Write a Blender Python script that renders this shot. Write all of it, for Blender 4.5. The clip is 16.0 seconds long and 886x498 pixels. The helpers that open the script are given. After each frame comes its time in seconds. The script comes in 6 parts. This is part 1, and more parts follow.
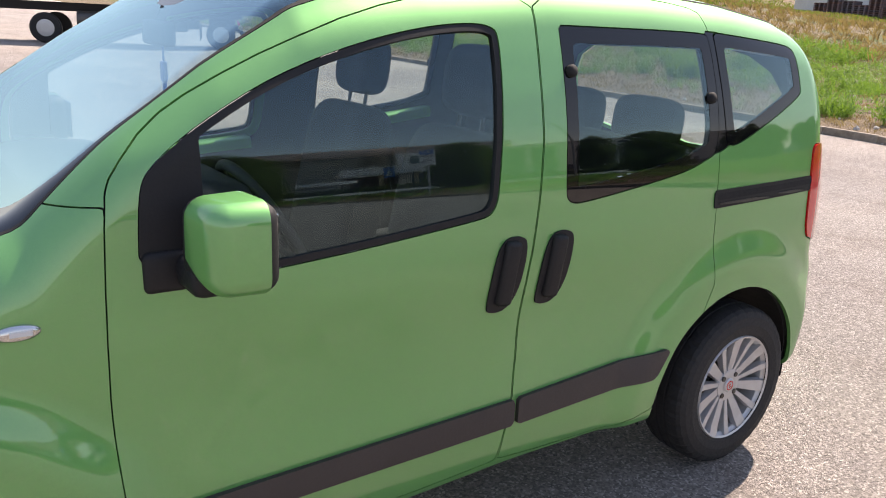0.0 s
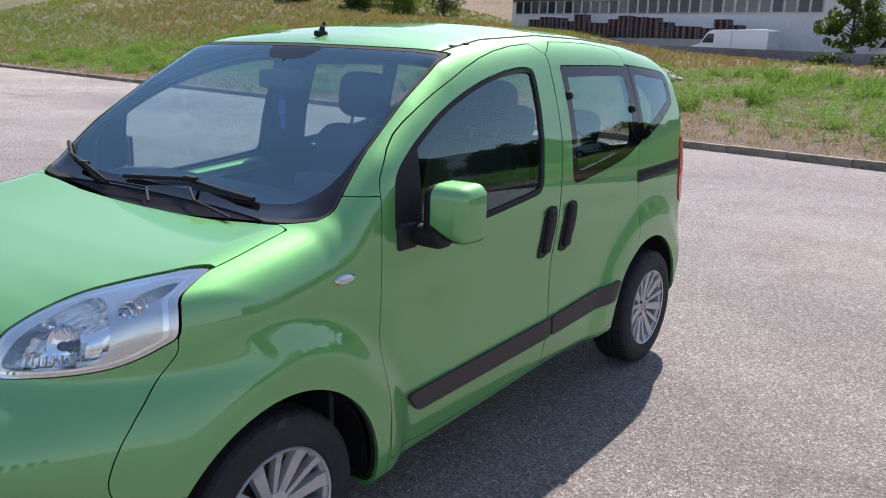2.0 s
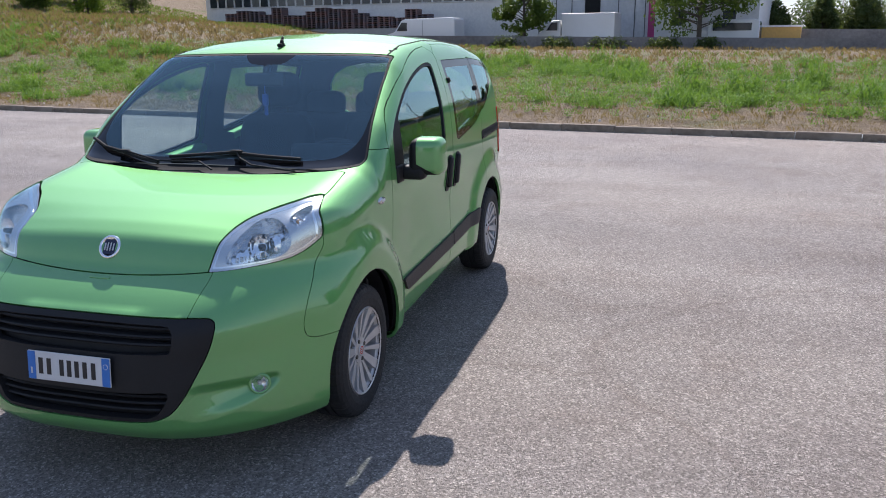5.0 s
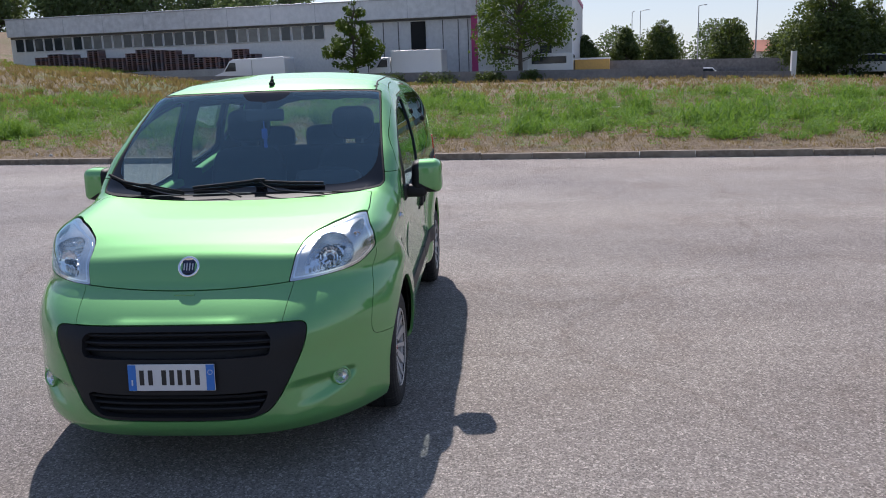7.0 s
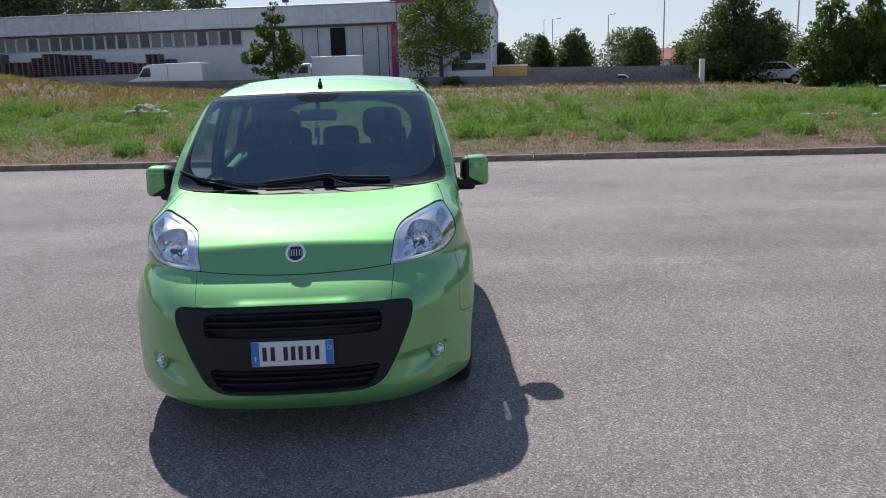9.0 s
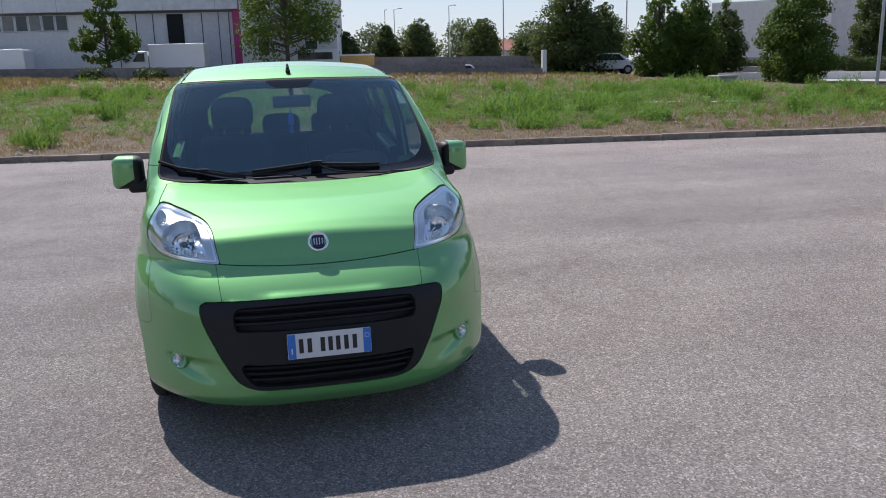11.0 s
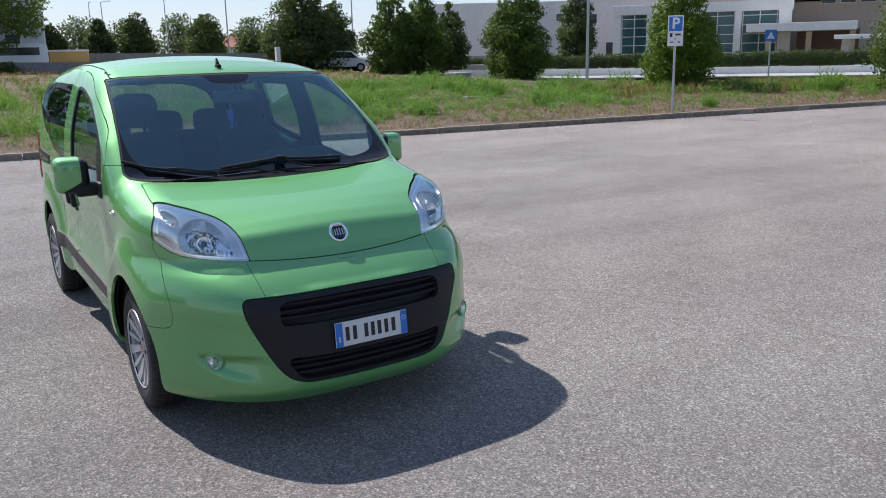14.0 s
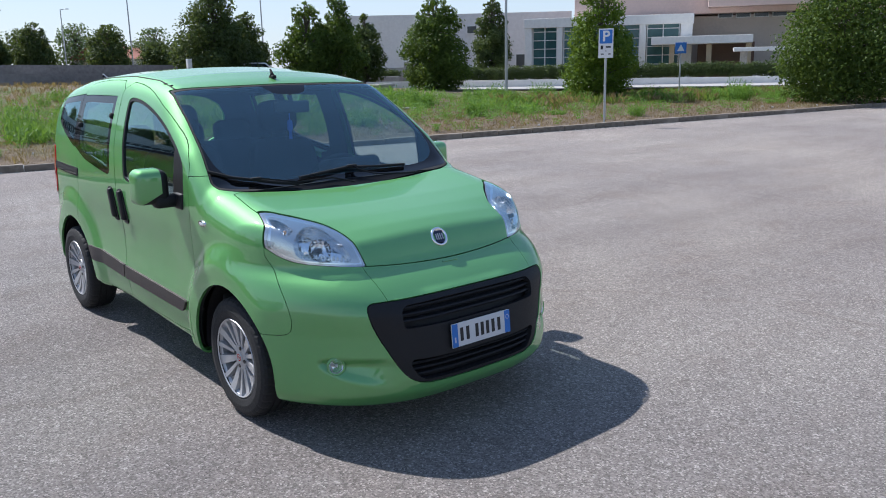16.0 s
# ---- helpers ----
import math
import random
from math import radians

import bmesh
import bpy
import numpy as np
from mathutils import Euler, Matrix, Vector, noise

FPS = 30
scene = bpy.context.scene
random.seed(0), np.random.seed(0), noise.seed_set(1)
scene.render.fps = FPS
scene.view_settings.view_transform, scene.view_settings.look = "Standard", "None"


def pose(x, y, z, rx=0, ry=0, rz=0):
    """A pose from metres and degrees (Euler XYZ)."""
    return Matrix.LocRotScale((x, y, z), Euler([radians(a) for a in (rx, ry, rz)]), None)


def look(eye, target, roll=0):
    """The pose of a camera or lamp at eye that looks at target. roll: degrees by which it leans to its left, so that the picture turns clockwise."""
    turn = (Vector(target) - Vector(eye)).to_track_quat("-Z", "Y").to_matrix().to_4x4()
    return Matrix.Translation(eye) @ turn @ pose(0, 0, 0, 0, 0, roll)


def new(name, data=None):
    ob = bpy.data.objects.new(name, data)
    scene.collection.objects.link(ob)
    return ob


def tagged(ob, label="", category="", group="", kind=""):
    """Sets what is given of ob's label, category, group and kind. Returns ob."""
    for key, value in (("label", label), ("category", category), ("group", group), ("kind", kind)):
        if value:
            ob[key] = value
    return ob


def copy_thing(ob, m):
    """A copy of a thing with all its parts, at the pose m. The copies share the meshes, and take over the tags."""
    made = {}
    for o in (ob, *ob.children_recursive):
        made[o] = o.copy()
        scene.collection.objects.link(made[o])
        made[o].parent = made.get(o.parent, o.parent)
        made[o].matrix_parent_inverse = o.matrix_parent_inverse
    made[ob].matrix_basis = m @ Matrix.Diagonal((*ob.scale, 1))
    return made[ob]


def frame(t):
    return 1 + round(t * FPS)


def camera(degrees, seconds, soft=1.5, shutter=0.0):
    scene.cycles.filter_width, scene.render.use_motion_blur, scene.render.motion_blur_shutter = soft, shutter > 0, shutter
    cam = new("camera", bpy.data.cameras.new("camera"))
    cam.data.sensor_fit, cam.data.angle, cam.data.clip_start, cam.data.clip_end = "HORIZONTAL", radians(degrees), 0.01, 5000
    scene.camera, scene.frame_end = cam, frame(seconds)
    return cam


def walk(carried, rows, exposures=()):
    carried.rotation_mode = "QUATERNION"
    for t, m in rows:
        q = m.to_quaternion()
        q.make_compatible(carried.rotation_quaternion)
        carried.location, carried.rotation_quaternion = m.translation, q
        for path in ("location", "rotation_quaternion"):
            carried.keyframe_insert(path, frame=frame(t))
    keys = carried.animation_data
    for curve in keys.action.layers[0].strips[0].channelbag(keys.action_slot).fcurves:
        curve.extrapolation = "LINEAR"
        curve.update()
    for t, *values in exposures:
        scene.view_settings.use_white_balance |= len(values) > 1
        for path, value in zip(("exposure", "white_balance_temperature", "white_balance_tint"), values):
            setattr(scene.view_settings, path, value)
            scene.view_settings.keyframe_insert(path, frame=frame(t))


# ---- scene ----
cam = camera(56.9, 16.0, soft=1.0)
PATH = [
    (0, (0.077, -2.396, 1.521), (1.197, -0.832, 0.975), 3.0),
    (0.5, (-0.278, -2.382, 1.557), (1.007, -0.939, 1.04), 3.0),
    (1, (-0.617, -2.47, 1.548), (0.757, -1.106, 1.047), 2.6),
    (1.5, (-0.97, -2.483, 1.567), (0.509, -1.228, 1.079), 1.9),
    (2, (-1.373, -2.369, 1.577), (0.189, -1.215, 1.095), 1.8),
    (2.5, (-1.737, -2.427, 1.577), (-0.145, -1.321, 1.084), 1.2),
    (3, (-2.068, -2.504, 1.597), (-0.437, -1.455, 1.107), 0.5),
    (3.5, (-2.351, -2.357, 1.593), (-0.666, -1.402, 1.094), 0.4),
    (4, (-2.62, -2.254, 1.602), (-0.872, -1.423, 1.096), 0.6),
    (4.5, (-2.91, -2.214, 1.591), (-1.12, -1.483, 1.081), -0.1),
    (5, (-3.175, -2.103, 1.625), (-1.312, -1.566, 1.132), -0.5),
    (7.5, (-4.064, -1.156, 1.631), (-2.111, -1.042, 1.217), -2.0),
    (8, (-4.238, -1.013, 1.625), (-2.284, -0.93, 1.209), -1.9),
    (8.5, (-4.358, -0.848, 1.641), (-2.4, -0.838, 1.234), -1.9),
    (9, (-4.311, -0.547, 1.633), (-2.354, -0.62, 1.224), -1.8),
    (11.5, (-4.233, 0.467, 1.634), (-2.37, -0.11, 1.192), -1.0),
    (12, (-4.231, 0.674, 1.643), (-2.409, -0.028, 1.21), -0.6),
    (12.5, (-4.169, 0.913, 1.65), (-2.373, 0.146, 1.219), -1.7),
    (13, (-3.998, 1.181, 1.66), (-2.245, 0.334, 1.202), -2.2),
    (13.5, (-3.974, 1.406, 1.642), (-2.279, 0.457, 1.167), -1.6),
    (14, (-3.947, 1.606, 1.651), (-2.312, 0.552, 1.188), -1.2),
    (14.5, (-3.719, 1.791, 1.645), (-2.127, 0.674, 1.177), -1.3),
    (15, (-3.593, 1.974, 1.657), (-2.022, 0.823, 1.199), -0.6),
    (15.5, (-3.586, 2.186, 1.649), (-2.035, 1.008, 1.195), -0.8),
    (16, (-3.532, 2.425, 1.664), (-2.027, 1.184, 1.223), -1.2),
]
EXPOSURES = [(0.0, 1.40, 7900, 18), (0.5, 1.19, 7150, 17), (1.0, 1.08, 6850, 16), (2.0, 0.97, 6700, 16), (3.5, 0.90, 6600, 15), (5.0, 0.78, 6550, 15), (7.5, 0.48, 6550, 15), (9.0, 0.43, 6500, 15), (12.5, 0.54, 6480, 13), (16.0, 0.68, 6200, 10)]
walk(cam, [(t, look(eye, target, roll)) for t, eye, target, roll in PATH], EXPOSURES)

# ---- light: hazy midday sun behind the car, pale sky ----
SUN_TO = Vector((0.82, 0.25, 1.0)).normalized()
world = bpy.data.worlds.new("sky")
world.use_nodes = True
scene.world = world
wn, wl = world.node_tree.nodes, world.node_tree.links
sky = wn.new("ShaderNodeTexSky")
sky.sky_type, sky.sun_disc = "NISHITA", False
sky.sun_elevation = math.asin(SUN_TO.z)
sky.sun_rotation = math.atan2(SUN_TO.x, SUN_TO.y)
sky.air_density, sky.dust_density, sky.ozone_density, sky.altitude = 1.0, 0.5, 1.2, 0
# pale haze near the horizon that thins out overhead
way, split, low = wn.new("ShaderNodeTexCoord"), wn.new("ShaderNodeSeparateXYZ"), wn.new("ShaderNodeMapRange")
wl.new(way.outputs["Generated"], split.inputs[0])
wl.new(split.outputs["Z"], low.inputs["Value"])
low.inputs["From Min"].default_value, low.inputs["From Max"].default_value = 0.0, 0.55
low.interpolation_type = "SMOOTHSTEP"
tone, haze = wn.new("ShaderNodeMix"), wn.new("ShaderNodeMix")
tone.data_type = haze.data_type = "RGBA"
tone.inputs[6].default_value, tone.inputs[7].default_value = (6.0, 7.2, 9.0, 1), (2.4, 3.6, 6.3, 1)
wl.new(low.outputs[0], tone.inputs[0])
haze.inputs[0].default_value = 0.6
wl.new(sky.outputs[0], haze.inputs[6])
wl.new(tone.outputs[2], haze.inputs[7])
wl.new(haze.outputs[2], wn["Background"].inputs[0])
wn["Background"].inputs[1].default_value = 0.074
sun = new("sun", bpy.data.lights.new("sun", "SUN"))
sun.data.energy, sun.data.angle, sun.data.color = 4.2, radians(0.6), (1.0, 0.972, 0.95)
sun.matrix_world = look(SUN_TO * 60, (0, 0, 0))


# ---- materials ----
class Mat:
    """A small wrapper round a node material."""

    def __init__(self, name, base=(0.5, 0.5, 0.5), rough=0.6, metal=0.0):
        self.m = bpy.data.materials.new(name)
        self.m.use_nodes = True
        self.n, self.l = self.m.node_tree.nodes, self.m.node_tree.links
        self.b = self.n["Principled BSDF"]
        self.set("Base Color", (*base, 1)), self.set("Roughness", rough), self.set("Metallic", metal)

    def set(self, key, value):
        self.b.inputs[key].default_value = value
        return self

    def node(self, kind, **keys):
        n = self.n.new(kind)
        for k, v in keys.items():
            setattr(n, k, v)
        return n

    def coords(self, scale=(1, 1, 1), obj=True):
        t, m = self.node("ShaderNodeTexCoord"), self.node("ShaderNodeMapping")
        m.inputs["Scale"].default_value = scale
        self.l.new(t.outputs["Object" if obj else "Generated"], m.inputs[0])
        return m.outputs[0]

    def noise(self, scale, detail=4, rough=0.6, stretch=(1, 1, 1), lo=0.35, hi=0.65):
        n, r = self.node("ShaderNodeTexNoise"), self.node("ShaderNodeMapRange")
        n.inputs["Scale"].default_value, n.inputs["Detail"].default_value, n.inputs["Roughness"].default_value = scale, detail, rough
        self.l.new(self.coords(stretch), n.inputs["Vector"])
        self.l.new(n.outputs["Fac"], r.inputs["Value"])
        r.inputs["From Min"].default_value, r.inputs["From Max"].default_value = lo, hi
        return r.outputs[0]

    def mix(self, fac, a, b):
        n = self.node("ShaderNodeMix", data_type="RGBA")
        for value, socket in ((fac, 0), (a, 6), (b, 7)):
            if isinstance(value, bpy.types.NodeSocket):
                self.l.new(value, n.inputs[socket])
            else:
                n.inputs[socket].default_value = value if socket == 0 else (*value, 1)
        return n.outputs[2]

    def color(self, out):
        self.l.new(out, self.b.inputs["Base Color"])
        return self

    def rough(self, fac, lo, hi):
        r = self.node("ShaderNodeMapRange")
        r.inputs["To Min"].default_value, r.inputs["To Max"].default_value = lo, hi
        self.l.new(fac, r.inputs["Value"]), self.l.new(r.outputs[0], self.b.inputs["Roughness"])
        return self

    def bump(self, height, strength=0.3, dist=0.01):
        n = self.node("ShaderNodeBump")
        n.inputs["Strength"].default_value, n.inputs["Distance"].default_value = strength, dist
        self.l.new(height, n.inputs["Height"]), self.l.new(n.outputs[0], self.b.inputs["Normal"])
        return self

    def random(self):
        return self.node("ShaderNodeObjectInfo").outputs["Random"]

    def island(self):
        return self.node("ShaderNodeNewGeometry").outputs["Random Per Island"]


def plain(name, base, rough=0.6, metal=0.0, vary=0.25, scale=8.0, bump=0.0):
    """A surface with grain at two scales."""
    m = Mat(name, base, rough, metal)
    dark, light = [c * (1 - vary) for c in base], [min(1, c * (1 + vary * 0.6)) for c in base]
    big, fine = m.noise(scale * 0.12, 3), m.noise(scale * 3, 5)
    m.color(m.mix(fine, m.mix(big, dark, base), m.mix(big, base, light)))
    m.rough(fine, max(0.02, rough - 0.08), min(1, rough + 0.08))
    if bump:
        m.bump(fine, bump)
    return m.m


def glass(name, tint, sheen=0.085):
    """Thin pane: tinted see-through with a mirror sheen that grows at grazing angles."""
    m = Mat(name)
    t, g, f, x = m.node("ShaderNodeBsdfTransparent"), m.node("ShaderNodeBsdfGlossy"), m.node("ShaderNodeLayerWeight"), m.node("ShaderNodeMixShader")
    p, r = m.node("ShaderNodeMath", operation="POWER"), m.node("ShaderNodeMapRange")
    g.inputs["Color"].default_value = (0.66, 0.93, 1.0, 1)
    t.inputs[0].default_value, g.inputs["Roughness"].default_value, p.inputs[1].default_value = (*tint, 1), 0.0, 3.2
    r.inputs["To Min"].default_value = sheen
    m.l.new(f.outputs["Facing"], p.inputs[0]), m.l.new(p.outputs[0], r.inputs["Value"]), m.l.new(r.outputs[0], x.inputs[0])
    m.l.new(t.outputs[0], x.inputs[1]), m.l.new(g.outputs[0], x.inputs[2])
    m.l.new(x.outputs[0], m.n["Material Output"].inputs[0])
    return m.m


def make_paint():
    m = Mat("green_metallic_paint", (0.15, 0.41, 0.13), 0.58, 0.55)
    flake = m.noise(900, 1, lo=0.3, hi=0.7)
    m.color(m.mix(flake, (0.095, 0.320, 0.086), (0.140, 0.392, 0.120)))
    m.set("Coat Weight", 1.0).set("Coat Roughness", 0.025).set("Coat IOR", 1.8)
    return m.m


def make_asphalt():
    m = Mat("worn_asphalt", (0.19, 0.18, 0.175), 0.9)
    chips = m.node("ShaderNodeTexVoronoi")
    chips.inputs["Scale"].default_value = 125
    m.l.new(m.coords(), chips.inputs["Vector"])
    stone = m.node("ShaderNodeSeparateColor")
    m.l.new(chips.outputs["Color"], stone.inputs[0])
    grit = m.noise(210, 3, 0.75, lo=0.3, hi=0.7)
    base = m.mix(stone.outputs[0], (0.105, 0.099, 0.094), (0.37, 0.348, 0.332))
    pale = m.node("ShaderNodeMapRange")
    pale.inputs["From Min"].default_value, pale.inputs["From Max"].default_value = 0.87, 0.93
    m.l.new(stone.outputs[1], pale.inputs["Value"])
    base = m.mix(pale.outputs[0], base, (0.58, 0.55, 0.53))
    dust_in = m.node("ShaderNodeMath", operation="MULTIPLY")
    dust_in.inputs[1].default_value = 0.45
    m.l.new(grit, dust_in.inputs[0])
    base = m.mix(dust_in.outputs[0], base, (0.34, 0.32, 0.303))
    patch = m.noise(0.22, 5, 0.65, lo=0.38, hi=0.62)
    stain = m.noise(1.1, 5, 0.7, lo=0.5, hi=0.72)
    dust = m.noise(0.07, 4, stretch=(1, 0.35, 1), lo=0.4, hi=0.62)
    streak = m.noise(0.9, 3, stretch=(1, 0.12, 1), lo=0.42, hi=0.66)
    crack = m.node("ShaderNodeTexVoronoi", feature="DISTANCE_TO_EDGE")
    crack.inputs["Scale"].default_value = 0.19
    bent = m.node("ShaderNodeVectorMath", operation="ADD")
    wob = m.node("ShaderNodeTexNoise")
    wob.inputs["Scale"].default_value, wob.inputs["Detail"].default_value = 0.8, 4
    m.l.new(m.coords(), wob.inputs["Vector"]), m.l.new(m.coords(), bent.inputs[0]), m.l.new(wob.outputs["Color"], bent.inputs[1])
    m.l.new(bent.outputs[0], crack.inputs["Vector"])
    line = m.node("ShaderNodeMapRange")
    line.inputs["From Min"].default_value, line.inputs["From Max"].default_value = 0.001, 0.009
    m.l.new(crack.outputs["Distance"], line.inputs["Value"])
    layers = [m.mix(patch, (0.80, 0.77, 0.77), (1.02, 0.99, 0.955)), m.mix(stain, (1, 1, 1), (0.86, 0.82, 0.80)), m.mix(dust, (0.97, 0.97, 0.98), (1.14, 1.09, 1.04)),
              m.mix(streak, (1, 1, 1), (0.86, 0.85, 0.85)), m.mix(line.outputs[0], (0.90, 0.88, 0.87), (1, 1, 1)),
              m.mix(m.noise(16, 4, 0.7, lo=0.3, hi=0.7), (0.88, 0.87, 0.865), (1.12, 1.12, 1.12)), m.mix(m.noise(55, 2, 0.7, lo=0.3, hi=0.7), (0.84, 0.835, 0.83), (1.16, 1.16, 1.16))]
    for layer in layers:
        n = m.node("ShaderNodeMix", data_type="RGBA", blend_type="MULTIPLY")
        n.inputs[0].default_value = 1
        m.l.new(base, n.inputs[6]), m.l.new(layer, n.inputs[7])
        base = n.outputs[2]
    m.color(base)
    h = m.node("ShaderNodeMath", operation="ADD")
    m.l.new(chips.outputs["Distance"], h.inputs[0]), m.l.new(grit, h.inputs[1])
    m.bump(h.outputs[0], 0.8, 0.007)
    return m.m


def make_soil():
    """Bare and stony by the kerb, green in the middle, dry towards the far wall."""
    m = Mat("dry_soil_and_weeds", (0.25, 0.2, 0.13), 0.95)
    straw = m.noise(14, 6, 0.75)
    speck = m.noise(45, 3, 0.7, lo=0.6, hi=0.7)
    big = m.noise(0.22, 6, 0.7, lo=0.3, hi=0.7)
    geo, way = m.node("ShaderNodeNewGeometry"), m.node("ShaderNodeVectorMath", operation="DOT_PRODUCT")
    way.inputs[1].default_value = (0.9897, -0.1435, 0)
    m.l.new(geo.outputs["Position"], way.inputs[0])
    ramp = m.node("ShaderNodeValToRGB")
    e = ramp.color_ramp.elements
    span = m.node("ShaderNodeMapRange")
    span.inputs["From Min"].default_value, span.inputs["From Max"].default_value = 12.2, 52.2
    m.l.new(way.outputs["Value"], span.inputs["Value"]), m.l.new(span.outputs[0], ramp.inputs[0])
    e[0].position, e[0].color, e[1].position, e[1].color = 0.0, (0.0, 0.0, 0.0, 1), 1.0, (0.2, 0.2, 0.2, 1)
    for p, g in ((0.05, 0.06), (0.12, 0.45), (0.27, 0.58), (0.42, 0.44), (0.70, 0.28)):
        e.new(p).color = (g, g, g, 1)
    add = m.node("ShaderNodeMath", operation="ADD")
    m.l.new(ramp.outputs[0], add.inputs[0]), m.l.new(big, add.inputs[1])
    much = m.node("ShaderNodeMapRange")
    much.inputs["From Min"].default_value, much.inputs["From Max"].default_value = 0.70, 1.15
    m.l.new(add.outputs[0], much.inputs["Value"])
    tone = m.mix(straw, (0.14, 0.095, 0.056), (0.33, 0.245, 0.15))
    tone = m.mix(speck, tone, (0.45, 0.42, 0.37))
    green = m.mix(straw, (0.06, 0.085, 0.018), (0.18, 0.20, 0.05))
    clod = m.noise(3.2, 6, 0.75, lo=0.3, hi=0.7)
    m.color(m.mix(clod, m.mix(much.outputs[0], (0.105, 0.070, 0.040), (0.06, 0.075, 0.018)), m.mix(much.outputs[0], tone, green))).bump(straw, 0.9, 0.04)
    return m.m


def make_leaf(name, dark, light, rough=0.55):
    m = Mat(name, light, rough)
    clump = m.noise(1.3, 3, lo=0.36, hi=0.62)
    m.color(m.mix(clump, m.mix(m.island(), dark, [(a + b) / 2 for a, b in zip(dark, light)]), m.mix(m.island(), dark, light)))
    m.set("Specular IOR Level", 0.15)
    t, x = m.node("ShaderNodeBsdfTranslucent"), m.node("ShaderNodeMixShader")
    t.inputs[0].default_value = (light[0] * 1.3, light[1] * 1.3, light[2] * 0.7, 1)
    x.inputs[0].default_value = 0.3
    m.l.new(m.b.outputs[0], x.inputs[1]), m.l.new(t.outputs[0], x.inputs[2])
    m.l.new(x.outputs[0], m.n["Material Output"].inputs[0])
    return m.m


PAINT = make_paint()
BLACK = plain("black_textured_plastic", (0.013, 0.013, 0.0145), 0.58, 0, 0.15, 60, 0.05)
BLACK.node_tree.nodes["Principled BSDF"].inputs["Specular IOR Level"].default_value = 0.3
GLOSSBLACK = Mat("black_glass_border", (0.006, 0.006, 0.007), 0.015).m
TRIM = plain("dark_grey_interior_plastic", (0.030, 0.030, 0.033), 0.7, 0, 0.2, 40, 0.05)
FABRIC = plain("charcoal_seat_fabric", (0.026, 0.027, 0.030), 0.9, 0, 0.35, 90, 0.2)
RUBBER = plain("tyre_rubber", (0.014, 0.014, 0.015), 0.78, 0, 0.3, 30, 0.1)
ALLOY = plain("silver_alloy", (0.50, 0.50, 0.51), 0.42, 0.55, 0.08, 20)
STEEL = plain("dark_steel", (0.10, 0.095, 0.09), 0.5, 0.8, 0.3, 20)
LAMPSILVER = Mat("silver_lamp_housing", (0.60, 0.60, 0.60), 0.18, 0.95).m
FACET = Mat("faceted_lamp_reflector", (0.80, 0.83, 0.87), 0.12, 1.0)
cells = FACET.node("ShaderNodeTexVoronoi")
cells.inputs["Scale"].default_value = 55
FACET.l.new(FACET.coords((1, 1, 0.45)), cells.inputs["Vector"])
FACET = FACET.bump(cells.outputs["Distance"], 0.5, 0.006).m
CHROME = plain("chrome", (0.85, 0.85, 0.86), 0.06, 1.0, 0.03, 10)
MOULD = plain("brown_black_plastic", (0.042, 0.033, 0.031), 0.6, 0, 0.2, 40, 0.05)
MATTBLACK = plain("matt_black_rubber", (0.008, 0.008, 0.009), 0.85, 0, 0.15, 60)
SCUTTLE = Mat("satin_black_scuttle", (0.004, 0.004, 0.005), 0.5).set("Specular IOR Level", 0.12).m
WHITE = plain("white_paint", (0.72, 0.72, 0.71), 0.45, 0, 0.06, 6)
WINDSCREEN = glass("windscreen_glass", (0.68, 0.83, 0.85), 0.125)
SIDEGLASS = glass("side_window_glass", (0.74, 0.82, 0.81), 0.085)
REARGLASS = glass("tinted_rear_glass", (0.66, 0.73, 0.73), 0.09)
LENS = glass("clear_headlamp_lens", (0.97, 0.98, 0.98), 0.09)
REDLENS = Mat("red_lamp_lens", (0.62, 0.006, 0.012), 0.12).set("Coat Weight", 1.0).m
AMBER = Mat("orange_bulb", (0.50, 0.30, 0.16), 0.2).m
BLUE = plain("blue_sign_paint", (0.02, 0.16, 0.52), 0.4, 0, 0.08, 8)
MIRROR = Mat("mirror_glass", (0.9, 0.9, 0.9), 0.02, 1.0).m
PLATE = plain("white_plate_film", (0.58, 0.59, 0.60), 0.4, 0, 0.04, 30)
INK = plain("black_ink", (0.012, 0.012, 0.014), 0.5, 0, 0.1, 30)
ASPHALT = make_asphalt()
SOIL = make_soil()
CONCRETE = plain("weathered_concrete", (0.36, 0.34, 0.31), 0.9, 0, 0.35, 3, 0.3)


# ---- building helpers ----
def link_bm(name, bm, mat, parent=None, smooth=False):
    me = bpy.data.meshes.new(name)
    bm.to_mesh(me)
    bm.free()
    for m in mat if isinstance(mat, (list, tuple)) else [mat]:
        me.materials.append(m)
    if smooth:
        me.polygons.foreach_set("use_smooth", [True] * len(me.polygons))
    ob = new(name, me)
    ob.parent = parent
    return ob


def part(name, bm, mat, parent, label="", smooth=False):
    ob = link_bm(name, bm, mat, parent, smooth)
    return tagged(ob, label)


def box_bm(size, at=(0, 0, 0), bevel=0.0, segments=2, turn=None):
    bm = bmesh.new()
    bmesh.ops.create_cube(bm, size=1)
    bmesh.ops.scale(bm, vec=size, verts=bm.verts)
    if bevel:
        bmesh.ops.bevel(bm, geom=bm.edges[:], offset=bevel, segments=segments, affect="EDGES", profile=0.5)
    m = Matrix.Translation(at) @ (turn or Matrix())
    bmesh.ops.transform(bm, matrix=m, verts=bm.verts)
    return bm


